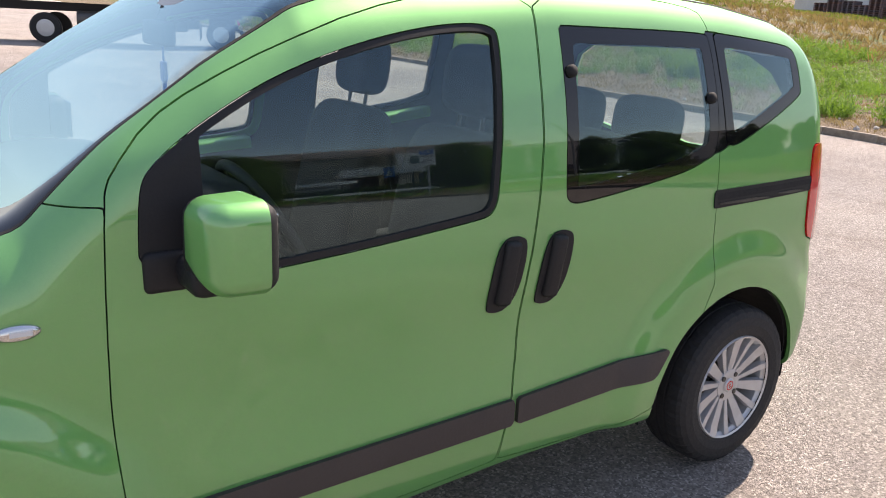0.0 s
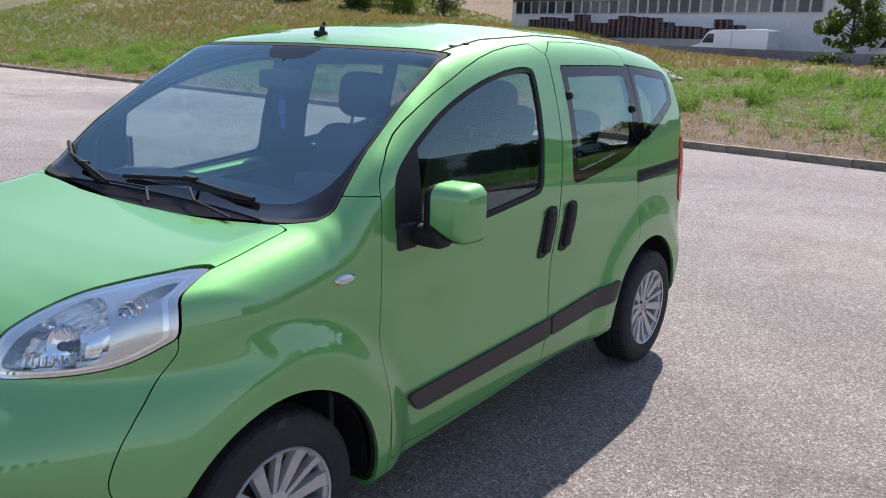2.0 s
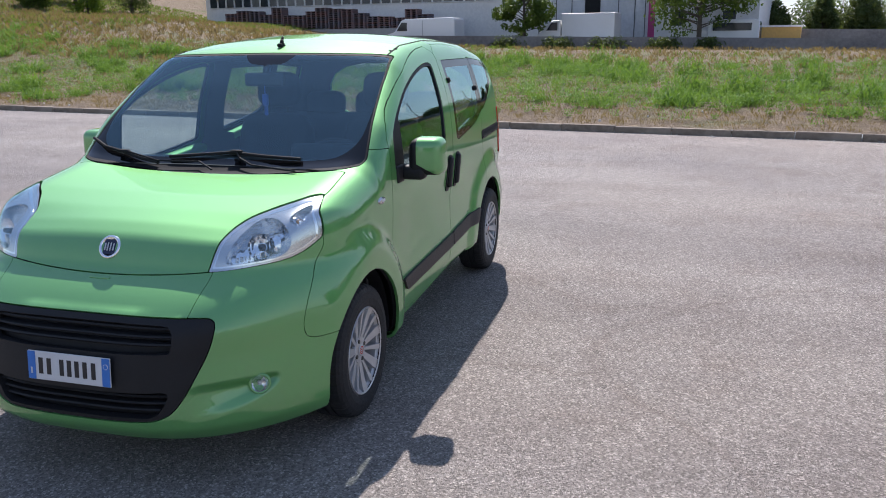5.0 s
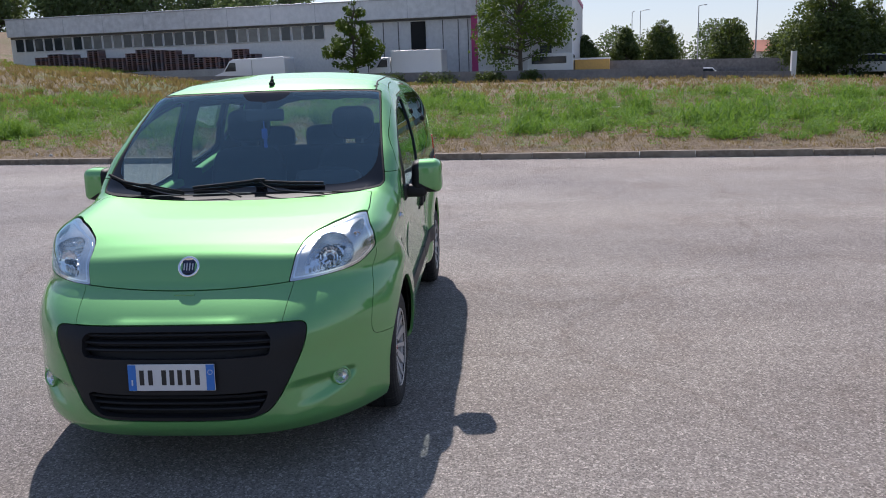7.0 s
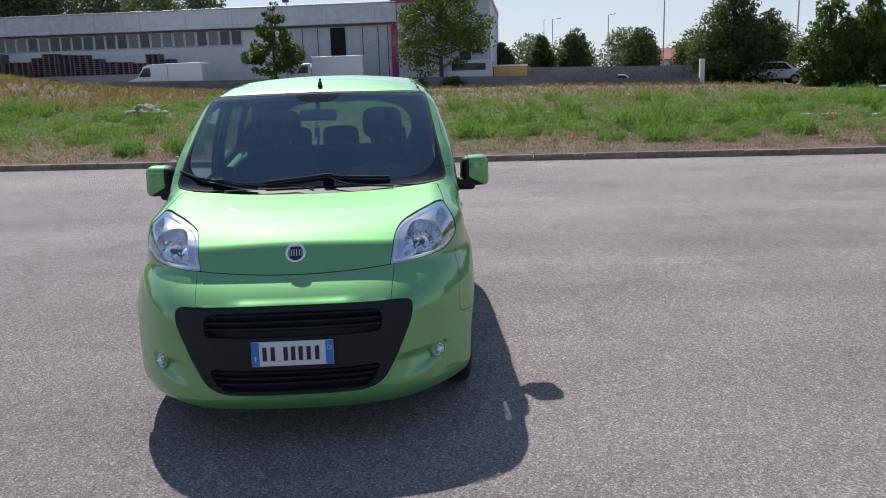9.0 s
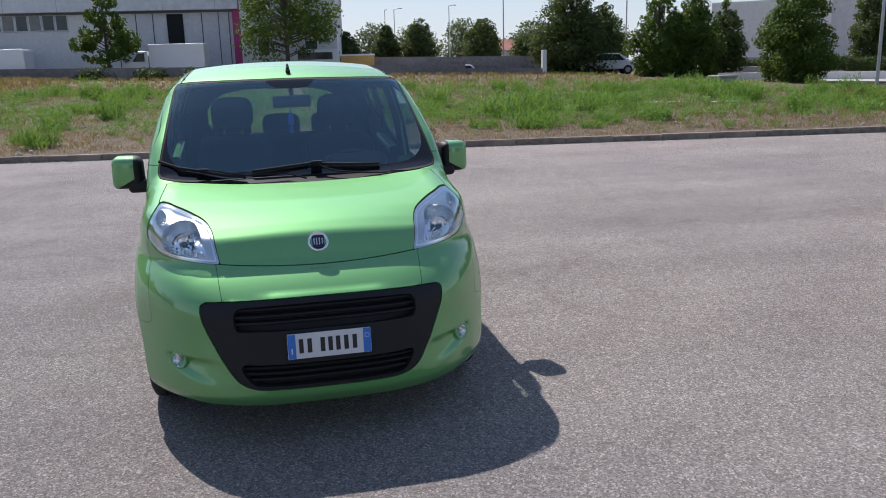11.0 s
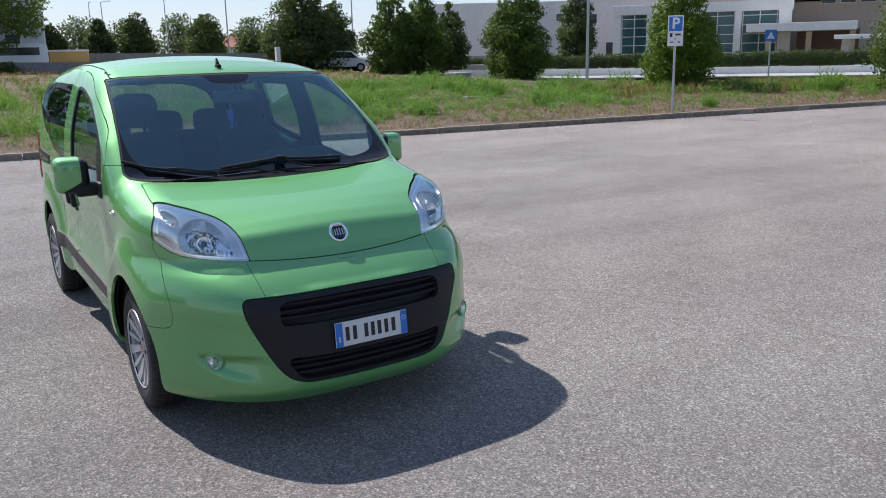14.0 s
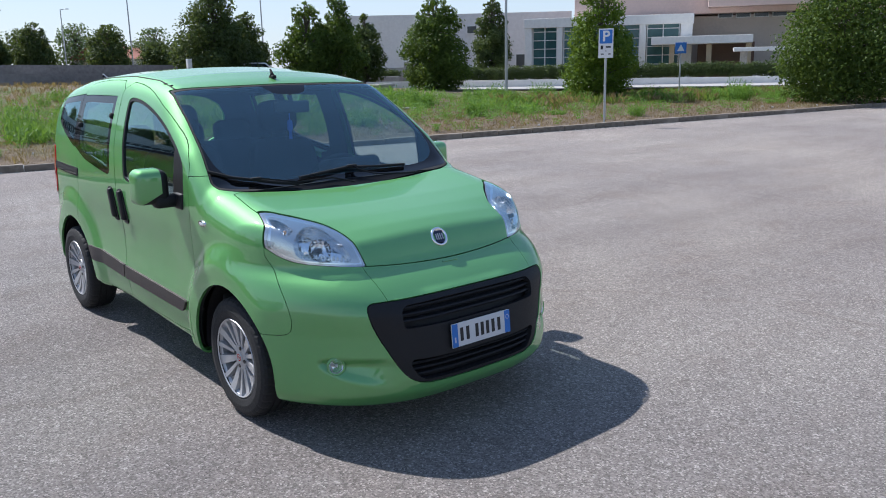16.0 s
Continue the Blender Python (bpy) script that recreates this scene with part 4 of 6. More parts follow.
# wheels
TYRE = [(0.192, -0.085), (0.205, -0.094), (0.235, -0.099), (0.265, -0.095), (0.284, -0.086), (0.2925, -0.074), (0.2965, -0.060), (0.2965, -0.050), (0.290, -0.048), (0.290, -0.042), (0.298, -0.040),
        (0.298, -0.014), (0.291, -0.012), (0.291, -0.004), (0.298, -0.002), (0.298, 0.022), (0.291, 0.024), (0.291, 0.032), (0.298, 0.034), (0.2965, 0.055), (0.2925, 0.074), (0.284, 0.086), (0.265, 0.095),
        (0.235, 0.099), (0.205, 0.094), (0.192, 0.085), (0.188, 0.0)]


def wheel_thing():
    hub = lathe_bm([(0.0, 0.030), (0.075, 0.030), (0.080, 0.02), (0.125, 0.018), (0.128, 0.0), (0.128, -0.02), (0.0, -0.02)], 36)
    wheel = part("wheel", hub, STEEL, car, "silver alloy wheel with a black tyre")
    shoulder = {4, 5, 6, 19, 20, 21}
    tyre = lathe_bm(TYRE, 144, True, lambda k, i: -0.0035 if (k in shoulder and i % 4 == 0) else 0.0)
    part("tyre", tyre, RUBBER, wheel, "black road tyre")
    rim = [lathe_bm([(0.186, 0.090), (0.193, 0.094), (0.196, 0.088), (0.190, 0.080), (0.180, 0.072), (0.176, 0.02), (0.178, -0.08)], 72)]
    for i in range(14):
        wide = i % 2 == 0
        w0, w1 = (0.014, 0.026) if wide else (0.007, 0.014)
        bm = bmesh.new()
        rings = []
        for r, h in ((0.030, 0.060), (0.070, 0.066), (0.115, 0.073), (0.155, 0.079), (0.188, 0.088)):
            w = w0 + (w1 - w0) * (r - 0.03) / 0.158
            rings.append([bm.verts.new((r, s * w * k, h - d)) for s, k, d in ((-1, 1, 0.024), (-1, 0.86, 0.0), (1, 0.86, 0.0), (1, 1, 0.024))])
        for a, b in zip(rings, rings[1:]):
            for j in range(3):
                bm.faces.new((a[j], a[j + 1], b[j + 1], b[j]))
        bmesh.ops.recalc_face_normals(bm, faces=bm.faces)
        rim.append(moved(bm, Matrix.Rotation(2 * math.pi * i / 14 + 0.2, 4, "Z")))
    rim.append(lathe_bm([(0.0, 0.066), (0.040, 0.068), (0.058, 0.066), (0.064, 0.052)], 36))
    part("rim", join_bm(*rim), ALLOY, wheel, "silver fourteen-spoke alloy rim")
    for i in range(4):
        a = math.pi / 2 * i + 0.35
        part("wheel_bolt", moved(lathe_bm([(0.0, 0.071), (0.009, 0.071), (0.011, 0.062)], 14), Matrix.Translation((0.047 * math.cos(a), 0.047 * math.sin(a), 0))), STEEL, wheel)
    part("centre_cap", lathe_bm([(0.0, 0.073), (0.022, 0.073), (0.027, 0.069)], 28), ALLOY, wheel)
    part("cap_mark", join_bm(lathe_bm([(0.014, 0.0735), (0.0185, 0.0735), (0.0185, 0.072), (0.014, 0.072)], 24, True), box_bm((0.010, 0.004, 0.002), (0, 0.004, 0.0735)), box_bm((0.010, 0.004, 0.002), (0, -0.005, 0.0735))), REDLENS, wheel)
    return wheel


first = wheel_thing()
spots = [(FW[0], -0.735, FW[1], 1), (RW[0], -0.735, RW[1], 1), (FW[0], 0.735, FW[1], -1), (RW[0], 0.735, RW[1], -1)]
for k, (x, y, z, s) in enumerate(spots):
    m = Matrix.Translation((x, y, z)) @ Matrix.Rotation(math.radians(90 * s), 4, "X") @ Matrix.Rotation(0.5 * k, 4, "Z")
    if k == 0:
        first.matrix_basis = m
    else:
        copy_thing(first, m)


# cabin: seats, dashboard, steering wheel, mirror
def cushion(size, at, turn=0.0, bevel=0.05):
    return box_bm(size, at, bevel, 4, Matrix.Rotation(turn, 4, "Y"))


def pillow(size, at, turn=0.0, square=0.55):
    """A rounded pad: between an egg and a block."""
    bm = bmesh.new()
    bmesh.ops.create_uvsphere(bm, u_segments=28, v_segments=18, radius=1)
    for v in bm.verts:
        v.co = Vector([math.copysign(abs(c) ** square, c) * w / 2 for c, w in zip(v.co, size)])
    return moved(bm, Matrix.Translation(at) @ Matrix.Rotation(turn, 4, "Y"))


for y in (-0.36, 0.36):
    seat = part("front_seat", cushion((0.52, 0.50, 0.15), (1.20, y, 0.50), -0.08), FABRIC, car, "charcoal fabric front seat", True)
    part("backrest", pillow((0.16, 0.50, 0.72), (1.535, y, 0.84), 0.20, 0.42), FABRIC, seat, "", True)
    part("headrest", pillow((0.12, 0.28, 0.22), (1.635, y, 1.335), 0.12, 0.55), FABRIC, seat, "", True)
    for k in (-0.06, 0.06):
        part("headrest_post", tube_bm(0.007, 0.007, (1.60, y + k, 1.12), (1.63, y + k, 1.30), 8), STEEL, seat)
bench = part("rear_bench", cushion((0.50, 1.22, 0.16), (2.02, 0, 0.55), -0.06), FABRIC, car, "charcoal fabric rear bench", True)
part("backrest", cushion((0.13, 1.24, 0.56), (2.33, 0, 0.86), 0.16), FABRIC, bench, "", True)
for y in (-0.38, 0.0, 0.38):
    part("headrest", pillow((0.11, 0.29, 0.19), (2.40, y, 1.19), 0.1, 0.55), FABRIC, bench, "", True)
dash = [(0.36, 0.98), (0.40, 1.035), (0.55, 1.050), (0.72, 1.035), (0.82, 0.99), (0.84, 0.92), (0.78, 0.80), (0.80, 0.70), (0.72, 0.55), (0.36, 0.55)]
dashboard = part("dashboard", moved(prism_bm(dash, 1.44, "y", 0.012), Matrix.Translation((0, -0.72, 0))), TRIM, car, "dark grey dashboard")
part("binnacle", cushion((0.20, 0.36, 0.10), (0.74, -0.36, 1.065), 0.15, 0.04), TRIM, dashboard, "", True)
part("centre_console", cushion((0.20, 0.26, 0.34), (0.84, 0.0, 0.82), 0.15, 0.03), TRIM, dashboard, "", True)
sw = facing((0.93, -0.36, 0.965), (0.85, 0, 0.52))
wheel_ring = part("steering_wheel", moved(lathe_bm([(0.182 + 0.015 * math.cos(t), 0.015 * math.sin(t)) for t in [2 * math.pi * i / 10 for i in range(10)]], 40, True), sw), TRIM, car, "dark steering wheel", True)
part("spokes", moved(join_bm(box_bm((0.36, 0.05, 0.02), (0, 0, -0.01), 0.008), box_bm((0.05, 0.18, 0.02), (0, -0.09, -0.01), 0.008), lathe_bm([(0.0, 0.014), (0.06, 0.010), (0.07, -0.02)], 24)), sw), TRIM, wheel_ring)
inner = part("interior_mirror", moved(box_bm((0.035, 0.225, 0.070), (0.775, 0.0, 1.437), 0.014, 3), Matrix()), TRIM, car, "dark interior mirror with a blue pendant", True)
part("mirror_stalk", tube_bm(0.012, 0.016, (0.775, 0, 1.46), (0.80, 0, 1.505), 10), TRIM, inner)
part("pendant", join_bm(tube_bm(0.003, 0.003, (0.79, 0.012, 1.41), (0.79, 0.012, 1.35), 6), box_bm((0.014, 0.034, 0.06), (0.79, 0.012, 1.33), 0.006), box_bm((0.008, 0.02, 0.05), (0.79, 0.010, 1.275), 0.003)), plain("blue_pendant", (0.04, 0.10, 0.45), 0.5, 0, 0.4, 60), inner)
for y in (-0.36, 0.36):
    part("sun_visor", box_bm((0.14, 0.44, 0.016), (0.97, y, 1.545), 0.006, 2, Matrix.Rotation(-0.2, 4, "Y")), TRIM, car)


# ---- the setting behind the kerb ----
def frame_at(x0):
    """A frame whose y axis runs along the kerb and whose x axis points away from the car park."""
    return Matrix.Translation((x0, 0, 0)) @ Matrix((OUT, ALONG, (0, 0, 1))).transposed().to_4x4()


def line_frame(a, b, z=0.0):
    """A frame at a with its y axis towards b, x axis to the right of that way."""
    a, b = Vector((*a, z)), Vector((*b, z))
    v = (b - a).normalized()
    return Matrix.Translation(a) @ Matrix((Vector((v.y, -v.x, 0)), v, (0, 0, 1))).transposed().to_4x4()


PANEL = plain("grey_white_concrete_panels", (0.60, 0.60, 0.60), 0.85, 0, 0.16, 1.2)
FASCIA = plain("stained_white_fascia", (0.62, 0.62, 0.62), 0.8, 0, 0.25, 0.8)
WHITEWALL = plain("off_white_render", (0.74, 0.72, 0.68), 0.85, 0, 0.12, 1.5)
PINK = plain("pinkish_stone_cladding", (0.64, 0.48, 0.42), 0.8, 0, 0.12, 2)
TAUPE = plain("taupe_render", (0.50, 0.44, 0.385), 0.85, 0, 0.12, 2)
MAGENTA = plain("magenta_sheet", (0.42, 0.03, 0.16), 0.5, 0, 0.1, 2)
DARKPANE = plain("dark_window_pane", (0.035, 0.042, 0.05), 0.08, 0, 0.5, 0.8)
PALEPANE = plain("curtained_window_pane", (0.16, 0.16, 0.15), 0.15, 0, 0.4, 0.8)
TEALPANE = plain("teal_window_pane", (0.05, 0.12, 0.125), 0.06, 0, 0.35, 0.5)
FRAMES = plain("pale_window_frame", (0.68, 0.68, 0.67), 0.5, 0, 0.1, 4)
WOOD = Mat("weathered_pallet_wood", (0.15, 0.09, 0.07), 0.9)
grime = WOOD.noise(9, 4)
WOOD = WOOD.color(WOOD.mix(WOOD.random(), WOOD.mix(grime, (0.11, 0.055, 0.045), (0.27, 0.14, 0.11)), WOOD.mix(grime, (0.075, 0.07, 0.085), (0.17, 0.15, 0.16)))).m
BROWN = plain("brown_door_wood", (0.13, 0.07, 0.045), 0.6, 0, 0.3, 5)
GALV = plain("galvanised_steel", (0.42, 0.43, 0.44), 0.45, 0.6, 0.15, 10)
YELLOW = plain("yellow_sheet", (0.62, 0.36, 0.10), 0.6, 0, 0.15, 2)
CARWHITE = Mat("white_car_paint", (0.72, 0.73, 0.74), 0.25).set("Coat Weight", 1.0).m

# the old factory: long hall, its glazed band, and the end block
fa = frame_at(60.0)
hall = tagged(new("factory"), "long low white factory hall with a band of windows", "building")
hall.matrix_world = fa
part("wall", box_bm((20, 32.0, 6.6), (10.0, 24.5, 2.45)), WHITEWALL, hall)
part("wall", box_bm((20, 8.4, 6.6), (10.02, 4.3, 2.45)), PANEL, hall)
part("fascia", box_bm((20.5, 40.4, 1.40), (9.75, 20.2, 6.60), 0.03), FASCIA, hall, "stained white roof fascia")
part("soffit_band", box_bm((20.2, 40.3, 0.16), (9.95, 20.2, 5.82)), plain("dark_gutter_line", (0.12, 0.12, 0.12), 0.7), hall)
part("roof", box_bm((20.6, 40.5, 0.10), (9.75, 20.2, 7.35), 0.02), GALV, hall)
for i in range(11):
    part("fascia_joint", box_bm((0.02, 0.035, 1.38), (-0.507, 1.6 + 3.7 * i, 6.60)), GALV, hall)
for i in range(30):
    y0 = 12.6 + 0.93 * i
    w = part("window", box_bm((0.10, 0.86, 1.16), (-0.03, y0, 5.20), 0.02, 1), FRAMES, hall)
    part("pane", box_bm((0.06, 0.74, 1.02), (-0.07, y0, 5.20)), (DARKPANE, PALEPANE, DARKPANE, DARKPANE, PALEPANE)[(i * 7 + i // 3) % 5], w)
for y0 in (8.75, 7.4, 6.2, 2.7, 1.5, 0.75):
    part("panel_joint", box_bm((0.03, 0.06, 5.0), (0.0, y0, 3.2)), plain("dark_joint", (0.1, 0.1, 0.1), 0.9) if y0 == 8.75 else bpy.data.materials["dark_joint"], hall)
part("doorway", box_bm((0.10, 1.15, 4.6), (-0.02, 4.62, 3.35)), plain("dark_opening", (0.012, 0.012, 0.012), 0.9), hall)
part("corner_strip", box_bm((0.30, 0.55, 8.0), (-0.05, 0.20, 3.6)), MAGENTA, hall, "magenta corner strip")
part("roof_lamp", join_bm(tube_bm(0.04, 0.04, (0.3, 8.6, 7.3), (0.3, 8.6, 7.75), 8), box_bm((0.15, 0.5, 0.25), (0.2, 8.6, 7.8), 0.03)), STEEL, hall)
block = tagged(new("end_block"), "pale grey end block of the factory with a magenta roofline", "building")
block.matrix_world = frame_at(58.2)
part("wall", box_bm((18, 6.85, 8.0), (9.0, -3.45, 3.2)), PANEL, block)
part("roofline", box_bm((18.2, 6.95, 0.35), (9.0, -3.45, 7.3)), MAGENTA, block)
for y0, z0, w, h in ((-1.6, 3.0, 0.9, 1.1), (-5.0, 3.0, 1.0, 1.1)):
    win = part("window", box_bm((0.12, w, h), (-0.02, y0, z0), 0.02, 1), FRAMES, block)
    part("pane", box_bm((0.06, w - 0.15, h - 0.15), (-0.07, y0, z0)), DARKPANE, win)

# pallets stacked along the hall
def pallet_stack(layers):
    ob = new("pallet_stack")
    for k in range(layers):
        z = 0.15 * k
        comb = [(-0.54, 0.0), (-0.40, 0.0), (-0.40, 0.10), (-0.07, 0.10), (-0.07, 0.0), (0.07, 0.0), (0.07, 0.10), (0.40, 0.10), (0.40, 0.0), (0.54, 0.0), (0.54, 0.14), (-0.54, 0.14)]
        part("pallet", moved(prism_bm(comb, 0.95, "x"), Matrix.Translation((-0.47, 0, z))), WOOD, ob)
    return tagged(ob, "stack of weathered wooden pallets against a factory wall", "pallets", "pallets by the factory")


stacks = [pallet_stack(n) for n in (7, 9, 11)]
rnd = random.Random(4)
for i in range(18):
    y0 = 16.6 + 1.16 * i
    z0 = 2.35 + 0.035 * (y0 - 17) + rnd.uniform(-0.05, 0.05)
    m = frame_at(58.3) @ Matrix.Translation((rnd.uniform(-0.2, 0.2), y0, z0)) @ Matrix.Rotation(rnd.uniform(-0.08, 0.08), 4, "Z")
    if i < 3:
        stacks[i].matrix_basis = m
    else:
        copy_thing(stacks[rnd.randrange(3)], m)
yard = link_bm("yard", moved(box_bm((12, 62, 0.3), (3.5, 12, 0)), frame_at(54.2) @ Matrix.Rotation(0.0, 4, "X") @ Matrix.Translation((0, 0, 0.95))), CONCRETE)
tagged(yard, "concrete yard in front of the factory", "yard", kind="structure")
plinth = link_bm("pallet_terrace", moved(box_bm((3.5, 19.5, 1.6), (1.0, 26.2, 1.85)), frame_at(58.0)), CONCRETE)
tagged(plinth, "raised concrete strip under stacked pallets", "terrace", kind="structure")


# low concrete wall that closes the field
def wall_run(name, a, b, z0, z1, h, thick, mat, label, n=8):
    """A wall from a to b whose foot climbs from z0 to z1."""
    m = line_frame(a, b)
    length = (Vector(b) - Vector(a)).length
    bm = bmesh.new()
    lo, hi = [], []
    for i in range(n + 1):
        y, z = length * i / n, z0 + (z1 - z0) * i / n
        lo.append([bm.verts.new((s * thick / 2, y, z - 0.5)) for s in (-1, 1)])
        hi.append([bm.verts.new((s * thick / 2, y, z + h)) for s in (-1, 1)])
    for i in range(n):
        bm.faces.new((lo[i][0], lo[i + 1][0], hi[i + 1][0], hi[i][0]))
        bm.faces.new((lo[i][1], hi[i][1], hi[i + 1][1], lo[i + 1][1]))
        bm.faces.new((hi[i][0], hi[i + 1][0], hi[i + 1][1], hi[i][1]))
    for i in (0, n):
        bm.faces.new((lo[i][0], lo[i][1], hi[i][1], hi[i][0]))
    bmesh.ops.recalc_face_normals(bm, faces=bm.faces)
    return tagged(link_bm(name, moved(bm, m), mat), label, "wall", kind="structure")


DULLWALL = plain("lichen_grey_wall", (0.20, 0.19, 0.185), 0.95, 0, 0.4, 1.5, 0.3)
wall_run("wall_field", (52.9, 20.0), (48.0, -13.9), 1.45, 0.92, 0.62, 0.25, DULLWALL, "low weathered concrete wall behind the field")
wall_run("wall_field_left", (54.2, 29.0), (52.9, 20.0), 1.9, 1.45, 0.6, 0.25, DULLWALL, "low weathered concrete wall by the bank")
wall_run("wall_street", (48.0, -13.9), (46.4, -18.6), 0.75, 0.6, 0.55, 0.25, DULLWALL, "low weathered concrete wall along the street")
wall_run("wall_rear", (61.0, -7.0), (58.6, -23.5), 0.8, 0.5, 1.5, 0.2, DULLWALL, "tall grey wall with fence behind the street")
gp = tagged(new("gate_post"), "white gate post at the end of a wall", "post")
gp.location = (46.4, -18.7, 0.3)
part("post", box_bm((0.28, 0.28, 2.0), (0, 0, 1.0), 0.02), WHITE, gp)

# street in front of the office, its low wall and hedge
road = link_bm("road", moved(box_bm((9.6, 60, 0.05), (0.1, 28, 0.0)), line_frame((42.5, -21.5), (17.5, -41.5), 0.33)), plain("pale_street_asphalt", (0.36, 0.34, 0.32), 0.9, 0, 0.15, 2))
tagged(road, "pale dusty street behind the field", "street", kind="structure")
wall_run("wall_office", (36.2, -24.9), (16.2, -42.3), 0.12, 0.05, 0.62, 0.25, WHITEWALL, "low pale wall in front of the office")

planter = tagged(new("planter"), "long concrete planter with a dark clipped hedge", "planter")
planter.matrix_world = line_frame((47.6, -31.2), (44.6, -33.6), 0.15)
part("trough", box_bm((1.0, 4.0, 0.75), (0, 1.9, 0.37), 0.03), CONCRETE, planter)
part("rear_wall", box_bm((0.2, 4.6, 1.35), (-0.9, 2.1, 0.67), 0.02), CONCRETE, planter)
pale_gate = tagged(new("metal_gate"), "grey metal sliding gate between concrete posts", "gate")
pale_gate.matrix_world = line_frame((44.2, -33.9), (42.4, -35.3), 0.15)
for y0 in (0.0, 2.3):
    part("post", box_bm((0.3, 0.3, 1.7), (0, y0, 0.85), 0.02), CONCRETE, pale_gate)
for k in range(12):
    part("bar", box_bm((0.03, 0.04, 1.3), (0, 0.26 + 0.16 * k, 0.75)), GALV, pale_gate)
for z0 in (0.15, 1.38):
    part("rail", box_bm((0.04, 2.0, 0.06), (0, 1.15, z0)), GALV, pale_gate)

# office building with tall windows
oc = line_frame((38.2, -40.0), (29.0, -46.1))
office = tagged(new("office_building"), "pale office with tall teal windows and pinkish upper floor", "building")
office.matrix_world = oc
L = 11.05
part("wall", box_bm((9.0, L, 4.3), (-4.8, L / 2, 2.35)), TAUPE, office)
part("frame_top", box_bm((0.9, L + 0.3, 0.62), (-0.15, L / 2, 4.28), 0.02), WHITEWALL, office)
for y0, w in ((0.15, 0.5), (2.35, 0.35), (5.35, 0.35), (7.95, 0.40), (10.75, 0.75)):
    part("pier", box_bm((0.6, w, 4.2), (-0.05, y0, 2.1)), WHITEWALL, office)
for y0, w in ((1.28, 1.75), (3.85, 2.6), (6.65, 2.2), (9.25, 2.15)):
    win = part("window", box_bm((0.12, w, 3.35), (-0.16, y0, 2.30)), TEALPANE, office, "tall teal window grid")
    for k in range(6):
        part("glazing_bar", box_bm((0.10, w, 0.05), (-0.06, y0, 0.80 + 0.58 * k)), FRAMES, win)
    for k in (-0.48, 0.0, 0.48):
        part("glazing_bar", box_bm((0.10, 0.06, 3.3), (-0.055, y0 + k * w, 2.30)), FRAMES, win)
part("upper_floor", box_bm((9.5, 24.0, 2.6), (-5.6, 15.2, 5.90), 0.03), PINK, office, "pinkish stone upper floor")
part("rear_wall", box_bm((6.0, 16.0, 4.6), (-5.2, L + 8.0, 2.2)), TAUPE, office)
part("upper_slab", box_bm((4.0, 13.5, 1.1), (-1.6, 18.8, 5.48), 0.03), PINK, office)
for k in range(9):
    win = part("strip_window", box_bm((0.08, 0.95, 0.42), (-2.16, 13.2 + 1.15 * k, 4.52)), FRAMES, office)
    part("pane", box_bm((0.06, 0.82, 0.32), (-2.11, 13.2 + 1.15 * k, 4.52)), DARKPANE, win)
part("canopy", box_bm((2.6, 6.2, 0.5), (0.9, 11.7, 2.85), 0.02), WHITEWALL, office, "white entrance canopy")
for y0 in (9.9, 12.2, 14.6):
    part("column", box_bm((0.32, 0.32, 2.7), (1.6, y0, 1.3)), plain("sand_column", (0.45, 0.36, 0.24), 0.8) if y0 == 9.9 else bpy.data.materials["sand_column"], office)
part("doorway", box_bm((0.2, 3.6, 2.4), (-0.9, 13.3, 1.5)), BROWN, office, "brown wooden entrance")
porch = tagged(new("gate_porch"), "concrete gate porch with a flat white roof", "porch")
porch.matrix_world = line_frame((23.6, -42.6), (20.4, -44.6))
part("roof", box_bm((1.6, 3.6, 0.22), (0, 1.7, 2.15), 0.02), WHITEWALL, porch)
for y0 in (0.5, 2.9):
    part("pillar", box_bm((0.5, 0.4, 2.1), (0, y0, 1.0)), CONCRETE, porch)
part("letter_box", box_bm((0.4, 0.9, 0.5), (0.2, 1.5, 0.75), 0.02), WHITE, porch)
grey = tagged(new("grey_building"), "plain grey industrial building behind trees", "building")
grey.matrix_world = line_frame((55.6, -36.2), (50.4, -42.8))
part("wall", box_bm((14, 8.6, 6.0), (-7.0, 4.2, 2.7)), WHITEWALL, grey)
annex = tagged(new("grey_annex"), "grey annex with small windows beside the office", "building")
annex.matrix_world = line_frame((50.4, -42.8), (43.0, -50.2))
part("wall", box_bm((12, 10.6, 6.2), (-6.2, 5.1, 2.6)), PANEL, annex)
for y0, z0, w, h in ((2.2, 4.4, 0.9, 0.7), (4.6, 4.2, 1.1, 0.9), (6.4, 1.8, 1.2, 1.2)):
    win = part("window", box_bm((0.1, w, h), (-0.17, y0, z0)), FRAMES, annex)
    part("pane", box_bm((0.06, w - 0.15, h - 0.15), (-0.13, y0, z0)), DARKPANE, win)


# ---- trees, bushes, hedge ----
LEAF_DARK = make_leaf("dark_leaves", (0.034, 0.056, 0.022), (0.122, 0.162, 0.054))
LEAF_MID = make_leaf("mid_green_leaves", (0.032, 0.062, 0.014), (0.125, 0.185, 0.036))
LEAF_BRIGHT = make_leaf("bright_leaves", (0.045, 0.090, 0.012), (0.175, 0.255, 0.036))
# far leaves: distance haze is put into their paler colour
LEAF_HAZED = make_leaf("leaves_paled_for_haze", (0.065, 0.10, 0.05), (0.145, 0.20, 0.095))
BARK = plain("grey_brown_bark", (0.09, 0.075, 0.06), 0.95, 0, 0.4, 6, 0.4)


